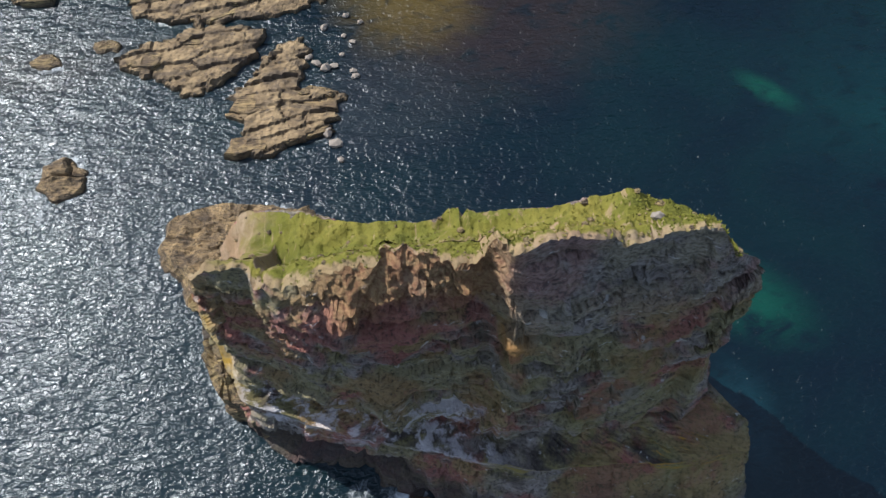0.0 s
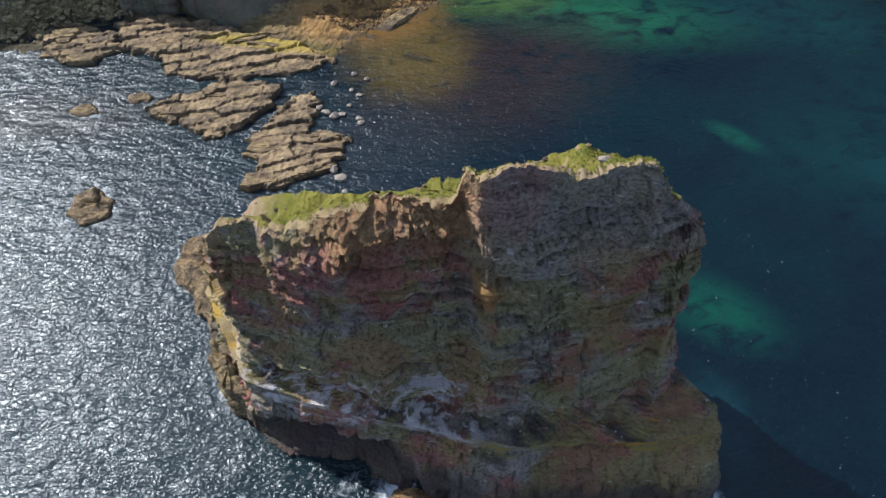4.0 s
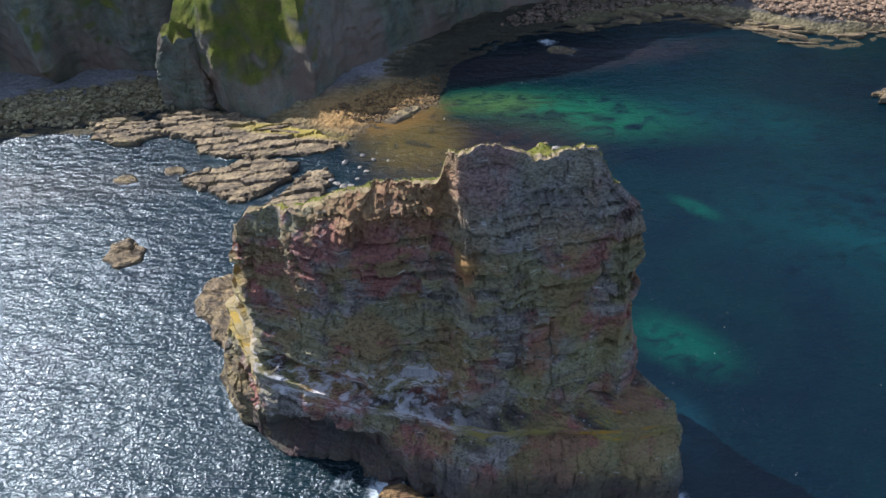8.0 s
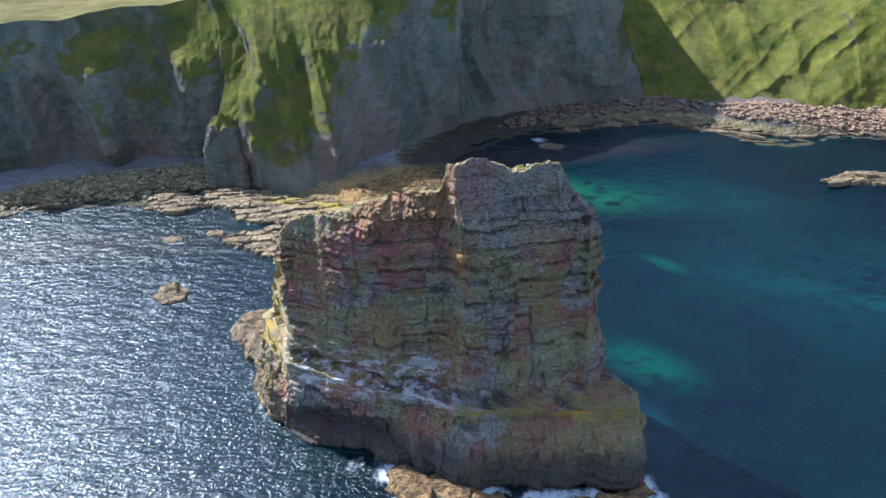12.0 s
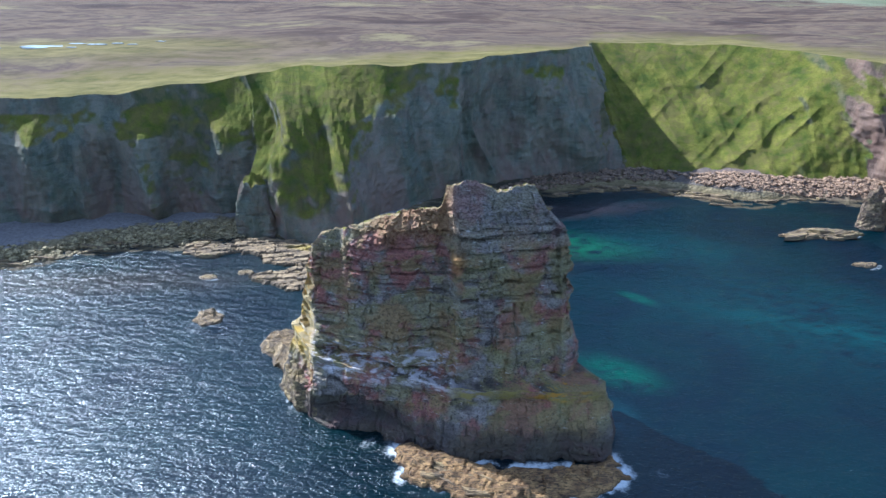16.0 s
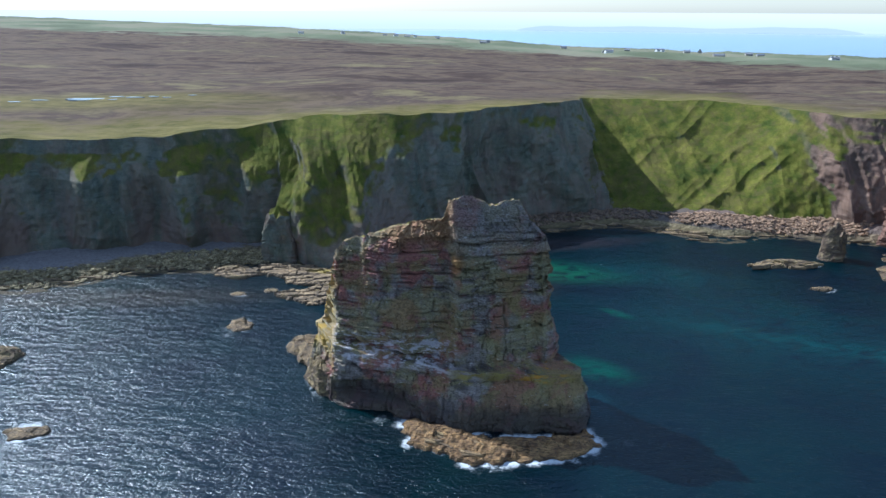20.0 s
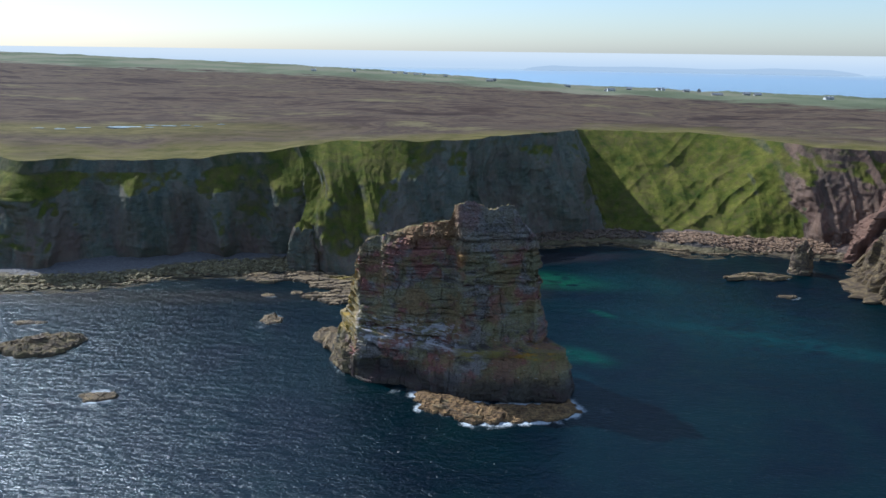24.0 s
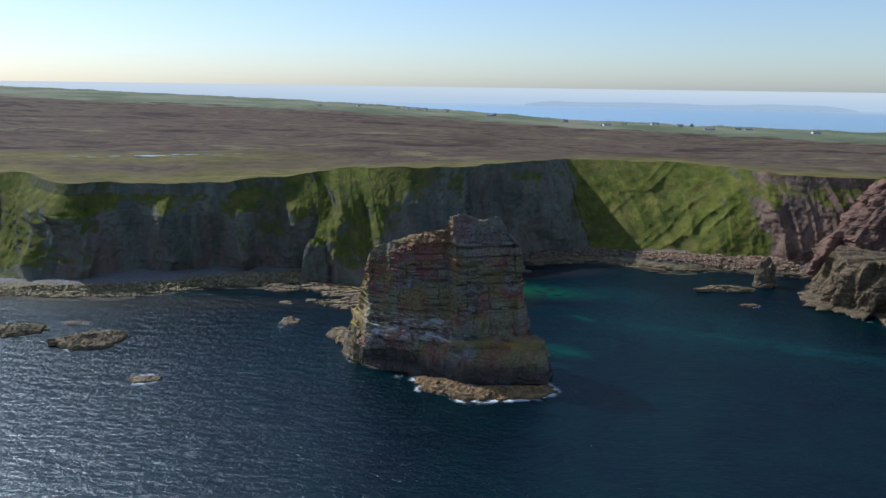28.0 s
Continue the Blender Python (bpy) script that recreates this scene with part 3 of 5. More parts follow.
    xy = top[None, :, :2] * (1 - f[..., None]) + goal[None] * f[..., None]
    run = np.hypot(*(goal - top[:, :2]).T)[None] * f
    if callable(ztop):
        zc = ztop(xy[..., 0], xy[..., 1]) * f + top[None, :, 2] * (1 - f)
    else:
        zc = np.broadcast_to(top[None, :, 2], xy.shape[:2])
    zc = zc + np.minimum(run * crown, crown * 8) + np.minimum(1, run * 0.6) * (0.5 * fbm(xy[..., 0] * 0.5, xy[..., 1] * 0.5, 0, seed + 40) * (1 + amp))
    T = np.concatenate([xy, zc[..., None]], -1)
    CAPS[cap_name] = T
    verts = T.reshape(-1, 3)
    faces = grid_faces(cap_rows, C, True)
    rim = np.broadcast_to(1 - f, xy.shape[:2]) * np.where(nrm[-1, :, 1] < 0, 1.0, 0.6)[None]
    if not spine:
        verts = np.concatenate([verts, [[*goal.mean(0), zc[-1].mean()]]])
        last = (cap_rows - 1) * C
        i = np.arange(C)
        faces = np.concatenate([faces, np.stack([last + i, last + (i + 1) % C, np.full(C, len(verts) - 1), np.full(C, len(verts) - 1)], -1)])
        tri = [tuple(q) if q[2] != q[3] else tuple(q[:3]) for q in faces.tolist()]
        faces = tri
        rim = np.append(rim.ravel(), 0)
    mesh_object(cap_name, verts, faces, cap or material, ob if parent is None else parent, "", cap is not None, (("rim", rim), ("lie", np.full(len(verts), 0.75))))
    return ob


def shrink(poly, f, dx=0.0, dy=0.0):
    p = np.asarray(poly, float)
    c = p.mean(0)
    return c + (p - c) * f + (dx, dy)


def thing(name, label, category, group="", kind="", at=(0, 0, 0)):
    e = new(name)
    return tagged(e, label, category, group, kind)


# ---- the coast: waterline, cliff foot and cliff top, from west to east ----
WATERLINE = [(-600, 60), (-420, 72), (-300, 80), (-217, 92), (-187, 90), (-167, 93), (-153, 94), (-138, 102), (-125, 111), (-106, 116), (-92, 115), (-86, 123), (-72, 125), (-58, 122), (-46, 117),
             (-28, 110), (-19, 107), (-14, 112), (-10, 117), (-4, 120), (7, 126), (9, 134), (14, 152), (28, 164), (44, 172), (52, 176), (58, 173), (68, 176), (81, 180), (94, 181), (104, 177), (117, 172), (124, 166),
             (131, 158), (140, 157), (150, 158), (163, 164), (176, 163), (186, 158), (200, 157), (215, 152), (260, 136), (420, 110), (600, 100)]
CLIFF_FOOT = [(-600, 80), (-420, 88), (-300, 96), (-245, 103), (-222, 107), (-203, 112), (-182, 123), (-158, 135), (-128, 143), (-102, 146), (-80, 149), (-66, 146), (-55, 125), (-41, 119), (-30, 126), (-20, 143),
              (-4, 159), (14, 178), (34, 190), (58, 198), (78, 203), (92, 207), (104, 203), (118, 188), (142, 184), (166, 180), (186, 178), (204, 177), (222, 175), (262, 172), (330, 168), (600, 150)]
CLIFF_TOP = [(-640, 120, 52), (-430, 125, 52), (-305, 132, 52), (-272, 178, 51), (-250, 188, 51), (-202, 138, 51), (-182, 150, 51), (-152, 152, 50.6), (-131, 154, 50.6), (-107, 164, 52), (-87, 170, 52.8),
             (-74, 173, 55), (-62, 180, 56.3), (-50, 183, 57), (-38, 181, 57.5), (-18, 178, 58), (4, 183, 58), (22, 197, 58), (38, 206, 58.4), (60, 214, 59.9), (76, 222, 60), (84, 250, 57), (91, 274, 55), (115, 278, 54.5), (142, 268, 54.5), (170, 262, 54.7),
             (194, 243, 54.3), (206, 213, 54.3), (223, 201, 54), (258, 192, 54), (330, 185, 53), (640, 170, 52)]
LEAN = [0.8, 0.8, 0.8, 0.8, 0.8, 0.75, 0.7, 0.7, 0.75, 0.9, 1.3, 1.9, 2.2, 1.8, 1.35, 1.15, 1.1, 1, 1, 1, 1, 1, 1, 1, 1, 1, 1, 1, 1, 1, 1, 1]


def along(points, n):
    """n places along matched corner points, evenly per stretch of plan."""
    p = np.asarray(points, float)
    key = np.asarray(CLIFF_FOOT, float)
    step = np.hypot(*(key[1:] - key[:-1]).T)
    step = np.minimum(step, 60)
    s = np.concatenate([[0], np.cumsum(step)])
    u = np.linspace(0, s[-1], n)
    q = np.stack([np.interp(u, s, p[:, i]) for i in range(p.shape[1])], -1)
    w = max(1, n // 180)
    pad = np.concatenate([np.repeat(q[:1], w, 0), q, np.repeat(q[-1:], w, 0)])
    return sum(pad[o:o + n] for o in range(2 * w + 1)) / (2 * w + 1)


def build_cliff():
    n, rows = 1300, 130
    foot, top = along(CLIFF_FOOT, n), along(CLIFF_TOP, n)
    lean = along([(v, v) for v in LEAN], n)[:, 0]
    v = np.linspace(0, 1, rows)[:, None]
    z = -1.0 + (top[None, :, 2] + 1.0) * v
    f = v ** lean[None]
    xy = foot[None] * (1 - f[..., None]) + top[None, :, :2] * f[..., None]
    t = np.gradient(foot + top[:, :2], axis=0)
    nrm = np.stack([t[:, 1], -t[:, 0]], -1)
    nrm /= np.linalg.norm(nrm, axis=1, keepdims=True)
    s = np.concatenate([[0], np.cumsum(np.hypot(*np.diff(foot, axis=0).T))])[None]
    s = np.broadcast_to(s, z.shape)
    bent = s + 7 * vnoise(s * 0.012, z * 0.03, 0, 2) + 0.25 * z
    big = 1 - 2 * np.abs(vnoise(bent * 0.026, z * 0.004, 0, 3))
    mid = 1 - 2 * np.abs(vnoise(bent * 0.075, z * 0.012, 0, 5))
    fine = 1 - 2 * np.abs(vnoise(bent * 0.19, z * 0.03, 0, 6))
    ribs = 5.5 * big + 4.5 * mid + 1.3 * fine
    fx = foot[None, :, 0] + 0 * z + 0.10 * (z - 20)
    for cx, high, wide in ((-53, 9, 5.5), (-64, -8, 5), (-79, 3, 5), (-92, -6, 7), (-112, 9, 6), (-126, -5, 6), (-150, 7, 7), (-168, -4, 6), (-196, 9, 6), (-232, -9, 12), (-36, -5, 5), (8, 6, 6), (46, 6, 8), (165, -6, 10), (186, 8, 8), (204, -7, 8)):
        ribs = ribs + high * np.exp(-((fx + 6 * vnoise(z * 0.05, s * 0.02, 0, 12) - cx) / wide) ** 2) * (0.7 + 0.5 * vnoise(z * 0.06, s * 0.05, 0, 13))
    small = 2.0 * fbm(s * 0.14, z * 0.09, 0, 8, 4) + 0.7 * vnoise(s * 0.6, z * 0.5, 0, 9)
    step, tone = blocks(s, z + 0.03 * s, 31, 1.8, 4.5, 0.22)
    fade = np.clip((1 - v) * 3.2, 0.36, 1) * np.clip(v * 4 + 0.15, 0, 1)
    calm = (1 - 0.9 * np.exp(-((foot[None, :, 0] + 71) / 9) ** 2) * np.clip(1.6 - 3 * v, 0, 1))
    calm = calm * (1 - 0.7 * np.exp(-((foot[None, :, 0] - 112) / 16) ** 2))
    east = np.clip((foot[None, :, 0] - 98) / 22, 0, 1) * np.clip((204 - foot[None, :, 0]) / 20, 0, 1)
    slant = s - 1.25 * z + 5 * vnoise(s * 0.03, z * 0.05, 0, 16)
    spur = 5.0 * fbm(slant * 0.030, s * 0.008, 0, 17, 2) + 2.6 * (0.5 - 1.6 * np.abs(vnoise(slant * 0.055, s * 0.012 + z * 0.02, 0, 18))) + 1.5 * (0.5 - 1.6 * np.abs(vnoise(slant * 0.13, z * 0.04, 0, 19)))
    spur = spur + 5.0 * fbm(s * 0.045, z * 0.06, 0, 20, 4)
    ribs = ribs * (1 - 0.6 * east)
    off = (ribs * calm + spur * east + small * (0.4 + 0.6 * calm) * (1 - 0.6 * east) + step * (1 - 0.7 * east)) * fade
    xy = xy + nrm[None] * (off[..., None] + 3.0 * ((1 - v) * (foot[None, :, 0] > 100))[..., None])
    z = z + 0.9 * v ** 6 * fbm(s * 0.07, v * 0, 0, 14)
    X = np.concatenate([xy, z[..., None]], -1)
    cross = np.cross(np.gradient(X, axis=1), np.gradient(X, axis=0))
    lie = np.abs(cross[..., 2]) / (np.linalg.norm(cross, axis=-1) + 1e-9)
    for _ in range(3):
        lie = (lie + np.roll(lie, 1, 1) + np.roll(lie, -1, 1)) / 3
        lie[1:-1] = (lie[:-2] + lie[1:-1] + lie[2:]) / 3
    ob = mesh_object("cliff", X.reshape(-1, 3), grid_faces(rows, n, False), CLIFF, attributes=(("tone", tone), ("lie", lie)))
    return tagged(ob, "steep red sandstone sea cliff with grassy ledges and gullies", "cliff", kind="structure"), X[-1]


cliff, cliff_edge = build_cliff()

# ---- the moor behind the cliff, down to the far shore ----
CREST_A = [-1.6, -0.9, -0.635, -0.473, -0.15, 0.013, 0.175, 0.418, 0.58, 1.0, 1.6]
CREST_SLOPE = [0.002, 0.003, 0.0054, 0.0107, 0.0215, 0.0308, 0.0416, 0.0490, 0.0525, 0.055, 0.056]
CREST_FAR = [3400, 3400, 3400, 3300, 2900, 2500, 2150, 1750, 1600, 1500, 1500]
EYE = (4.0, -236.0, 104.5)


def smoothed(v, w=70):
    p = np.concatenate([np.full(w, v[0]), v, np.full(w, v[-1])])
    c = np.cumsum(np.concatenate([[0], p]))
    return (c[2 * w + 1:] - c[:-2 * w - 1]) / (2 * w + 1)


RIM = cliff_edge[::2]
RIM_A = (RIM[:, 0] - EYE[0]) / (RIM[:, 1] - EYE[1])
RIM_WAY = np.maximum.accumulate(RIM_A + np.arange(len(RIM)) * 1e-5)
RIM_NEAR = RIM[:, 1] - EYE[1]
RIM_WAY = smoothed(RIM_WAY, 10)
CALM_NEAR, CALM_Z = smoothed(RIM_NEAR), smoothed(RIM[:, 2])


def moor_height(a, d, i):
    """Height of the moor on a bearing at a distance, behind place i of the cliff edge."""
    far = np.interp(a, CREST_A, CREST_FAR)
    zf = EYE[2] - far * np.interp(a, CREST_A, CREST_SLOPE)
    slope = (zf - CALM_Z[i]) / (far - CALM_NEAR[i])
    z = CALM_Z[i] + slope * (d - CALM_NEAR[i])
    return z + (RIM[i, 2] - CALM_Z[i] - slope * (RIM_NEAR[i] - CALM_NEAR[i])) * np.exp(-np.maximum(d - RIM_NEAR[i], 0) / 22.0)


def moor_swell(x, y, f):
    w = np.minimum(1, np.asarray(f) * 12)
    return (1.6 * fbm(x * 0.012, y * 0.012, 0, 50) + 0.5 * fbm(x * 0.07, y * 0.07, 0, 52)) * w * (1 + 3 * np.asarray(f)) - 2.0 * np.minimum(1, np.asarray(f) * 9)


def moor_point(a, f):
    """Place on the moor: a the bearing's tangent, f 0 at the cliff edge to 1 at the far shore."""
    d = RIM_NEAR + (np.interp(a, CREST_A, CREST_FAR) - RIM_NEAR) * f ** 2.2
    return EYE[0] + a * d, EYE[1] + d, moor_height(a, d, np.arange(len(RIM)))


def build_moor():
    edge, a, a_far = RIM, RIM_A, RIM_WAY
    rows = 130
    V, E, F = [], [], []
    for r in range(rows):
        f = r / (rows - 4)
        if f <= 1:
            blend = min(1, f * 4)
            aa = a * (1 - blend) + a_far * blend
            x, y, z = moor_point(aa, f)
            z = z + moor_swell(x, y, f)
        else:
            x, y, z = moor_point(a_far, 1)
            drop = (r - (rows - 4)) / 3
            y = y + 200 * drop
            z = z * (1 - drop) - 8 * drop
        V.append(np.stack([x, y, z], -1))
        E.append(np.hypot(x - edge[:, 0], y - edge[:, 1]))
        F.append(np.full(len(a), min(f, 1)))
    X = np.array(V)
    ob = mesh_object("ground", X.reshape(-1, 3), grid_faces(rows, len(a), False), MOOR, smooth=True, attributes=(("edge", np.array(E)), ("far", np.array(F))))
    return tagged(ob, "brown heather moor with green turf along the cliff edge", "moor", kind="structure")


moor = build_moor()

# ---- foreshore: beaches and bedrock between waterline and cliff ----
LAND = WATERLINE + [(600, 260), (-600, 260)]


SLAB_GROUPS = [
    [(-61.2, 92.5), (-54, 86), (-42, 82.4), (-37, 84.9), (-32.5, 88.8), (-30.5, 94.8), (-29.6, 99), (-39.9, 100), (-54.2, 95.5)],
    [(-37.8, 80.8), (-33.7, 74.2), (-33, 66.6), (-29.5, 65), (-25.2, 67.6), (-20.7, 68), (-13.9, 73.6), (-18.5, 78), (-11.6, 79.8), (-21.3, 83.2), (-22, 87), (-20.5, 92.4), (-22, 97), (-28.5, 94), (-31, 87)],
    [(-57, 103.5), (-50.2, 101.5), (-32.3, 101.2), (-22.2, 103), (-19, 107), (-27.7, 113), (-41.3, 119), (-50, 123), (-62, 127), (-74, 124), (-69.3, 114), (-60, 109)],
    [(-88.6, 113.2), (-81.3, 109), (-75.1, 110.4), (-71, 114), (-73, 121), (-84, 125), (-92, 119)]]
PLATFORMS = [
    [(58, 174.5), (68, 178), (81, 182), (94, 183), (104, 179), (117, 174), (124, 168), (131, 160), (140, 159), (150, 160), (163, 166), (176, 165), (190, 160), (212, 156), (214, 163), (190, 169), (170, 172), (150, 170), (132, 177), (114, 186), (96, 191), (76, 188), (62, 182)],
    [(-215, 97), (-187, 94), (-167, 96), (-152, 97), (-137, 105), (-124, 114), (-104, 119), (-92, 117), (-84, 124), (-105, 128), (-128, 124), (-140, 113), (-190, 106), (-216, 106)]]


def slab_depth(x, y, area):
    return distance(x, y, area) * np.where(inside(x, y, area), 1, -1) + 2.2 * fbm(x * 0.22, y * 0.3, 0, 69) + 0.9 * vnoise(x * 0.5, y * 0.9, 0, 74)


def shore_height(x, y):
    d = distance(x, y, WATERLINE, False) * np.where(inside(x, y, LAND), 1, -1)
    d = d + 2.5 * fbm(x * 0.12, y * 0.12, 0, 60)
    beach = np.where(d > 0, np.interp(x, [-30, 30, 95, 125], [5.0, 3.0, 3.5, 8.5]) * (1 - np.exp(-np.maximum(d - 4, 0) / 18.0)), np.maximum(d * 0.35, -5))
    terr = 0.6 * x * 0.10 + y * 0.55 + 1.8 * fbm(x * 0.06, y * 0.06, 0, 61)
    saw = (terr / 2.2) % 1.0
    ledge = (0.75 * saw - 0.2) * np.clip((d + 1) / 5, 0, 1) * np.clip((26 - d) / 10, 0, 1)
    rough = (0.55 * fbm(x * 0.35, y * 0.35, 0, 63)) * np.clip((d + 3) / 6, 0, 1)
    out = beach + ledge + rough
    for area in PLATFORMS:
        depth = distance(x, y, area) * inside(x, y, area)
        out = out + np.clip(depth / 6, 0, 1) * np.minimum(0, -out + (-1.0 + 0.13 * np.minimum(depth, 9) + 1.1 * fbm(x * 0.16, y * 0.22, 0, 64)))
    # bare bedrock: dipping beds broken by joints, each block at its own height
    along_x, across = x * 0.985 + y * 0.17, y * 0.985 - x * 0.17
    u = across / 3.4 + 1.5 * fbm(x * 0.05, y * 0.09, 0, 65)
    k = np.floor(u)
    v = along_x / (5.0 + 6.0 * hash01(k, k * 0 + 3)) + 9 * hash01(k, k * 0 + 4) + 0.25 * vnoise(x * 0.3, y * 0.3, 0, 67)
    j = np.floor(v)
    bed = 0.35 + 0.75 * hash01(k, j, k * 0 + 5) + 0.45 * (1 - (u - k)) + 0.35 * fbm(x * 0.5, y * 0.8, 0, 68) + 0.12 * vnoise(x * 1.1, y * 1.6, 0, 66)
    crack = np.minimum(np.minimum(u - k, 1 + k - u) * 3.4, np.minimum(v - j, 1 + j - v) * 8.0)
    bed = bed - 0.5 * np.clip(1 - crack / 0.35, 0, 1) * np.clip(0.5 + vnoise(x * 0.13, y * 0.13, 0, 70), 0, 1)
    for area in SLAB_GROUPS:
        depth = slab_depth(x, y, area)
        rise = np.clip((depth + 0.6) / 1.2, 0, 1)
        out = np.where(depth > -0.6, np.maximum(out * (1 - rise), -1.2) * (1 - rise) + rise * (bed + 0.05 * np.clip(depth, 0, 9)), out)
    return out


def build_shore():
    xs = np.concatenate([np.arange(-600, -235, 6.0), np.arange(-235, -95, 1.4), np.arange(-95, -8, 0.42), np.arange(-8, 240, 1.4), np.arange(240, 606, 6.0)])
    ys = np.concatenate([np.arange(56, 130, 0.42), np.arange(130, 140, 0.75), np.arange(140, 262, 1.4)])
    Y, X = np.meshgrid(ys, xs, indexing="ij")
    Z = shore_height(X, Y)
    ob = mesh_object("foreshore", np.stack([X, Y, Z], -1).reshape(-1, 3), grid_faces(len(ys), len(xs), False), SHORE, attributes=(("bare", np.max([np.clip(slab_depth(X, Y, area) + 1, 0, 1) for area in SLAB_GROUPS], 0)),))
    return tagged(ob, "bouldery shingle foreshore with weed-covered bedrock ledges", "beach", kind="structure")


shore = build_shore()

# ---- the sea stack ----
stack = thing("sea_stack", "tall bedded sandstone sea stack with grassy top and stepped base", "sea stack")
LOW0 = [(-27, 14.5), (-15, 8.5), (-5, 3.5), (5, 0.5), (12, -1), (25, -2), (40.5, -2), (44.5, 8), (40, 19), (22, 33), (5, 38), (-10, 42), (-30, 47), (-36.5, 33)]
LOW7 = [(-26.3, 15), (-15, 11.5), (-6, 7.5), (5, 3), (12, 1.5), (26, 0.5), (41, 0.5), (43.2, 8.5), (38, 18), (22, 32), (5, 36), (-9, 40), (-28, 45), (-35, 32)]
LOW15 = [(-25.5, 15.2), (-14, 11.5), (-4, 8.0), (5, 6), (12, 4.5), (26, 4), (41, 4.8), (42, 8.8), (36.3, 17), (21, 31), (5, 34), (-9, 37), (-26, 43), (-33.5, 31)]
UP14 = [(-24.6, 16.6), (-18, 14.8), (-17, 14.2), (-12, 12.7), (-3, 11), (6.0, 11.4), (7.6, 8), (20, 8), (32.5, 10), (35, 17), (33, 25), (20, 30), (5, 32), (-8, 35), (-24, 41), (-31.5, 30)]
UP30 = [(-25.6, 19.3), (-18, 16.6), (-17, 15.2), (-12, 13.9), (-3, 13), (6.2, 13.1), (7.6, 9.8), (20, 10), (32, 12.5), (34, 18), (31.5, 23), (19, 27), (5, 29), (-8, 31), (-23, 36), (-29, 28)]
UP45 = [(-24, 22), (-17.6, 20.6), (-16.5, 17.2), (-12, 15.4), (-3, 14.9), (6.0, 15.4), (7.3, 11.6), (20, 12.5), (31, 15.5), (32.3, 18), (30, 20.5), (18, 23), (5, 24), (-8, 25.5), (-19, 28.5), (-25.5, 24)]
UP60 = [(-20, 23.2), (-16.8, 21.5), (-15.8, 18.4), (-12, 19), (-3, 19), (5.4, 16.8), (6.6, 13.6), (18, 15.5), (25, 15), (27, 16.5), (25, 18), (18, 21), (6.5, 21), (-8, 22.2), (-17, 25), (-21, 23)]
UP52 = [((a + c) / 2, 18.7 if i in (3, 4) else (b + d) / 2) for i, ((a, b), (c, d)) in enumerate(zip(UP45, UP60))]
CREST_X = [-30, -27, -25, -22, -16.6, -15.8, -11.5, -7.7, 0.7, 4.8, 5.8, 9, 12, 15.7, 19.4, 22, 24, 25.3, 27, 30.5, 32, 33.5]
CREST_Z = [30, 37, 42.5, 45.5, 47.6, 48.8, 49.6, 50.8, 52.3, 53.3, 58.2, 60.4, 59.6, 57.6, 57.4, 58.6, 59.2, 56.8, 52.8, 50.2, 46, 38]


BACK_X = [-30, -24, -20, -12, 0, 6, 10, 14, 18, 22, 25, 28, 32]
BACK_Z = [23, 32, 36.8, 41.8, 45.5, 48.0, 50, 52.5, 55.3, 54.5, 52, 48, 44]


def stack_top(x, y):
    """The crest: a crag along the seaward rim, turf falling away behind it."""
    front = np.interp(x, CREST_X, CREST_Z)
    back = np.interp(x, BACK_X, BACK_Z)
    yf = np.interp(x, [-24, -17, -16, -3, 5.3, 6.8, 18, 25, 31], [22, 20.8, 17.6, 18.8, 16.5, 13.8, 15, 15.2, 16])
    w = np.clip((y - yf) / np.interp(x, [-20, 0, 8, 18, 30], [6, 6, 7.5, 6.5, 4]), 0, 1)
    crag = 0.45 * np.round(1.3 * vnoise(x * 0.6, y * 0.2, 0, 73)) * np.clip((x - 4) / 2, 0, 1) * (1 - w)
    return front + (back - front) * w + crag + 0.35 * vnoise(x * 0.8, y * 0.5, 0, 71) + 0.2 * vnoise(x * 2.1, y * 1.5, 0, 72)


def stack_spine(x, y):
    sx = np.clip(x, -22, 26.5)
    return np.stack([sx, np.interp(sx, [-22, -10, 5, 8, 18, 26], [23.2, 20.3, 19.0, 17.0, 18.2, 16.6])], -1)


def slot_height(x):
    return np.interp(x, [-27, -8, 7], [17.3, 15.4, 14.5])


def ledge_top(x, y):
    inner = np.clip(distance(x, y, LOW15) * inside(x, y, LOW15), 0, 6)
    return slot_height(x) + 0.6 * inner * np.clip((x + 2) / 12, 0, 1) + 0.35 * vnoise(x * 0.5, y * 0.5, 0, 75) - 0.02 * np.clip(x - 10, 0, 40)


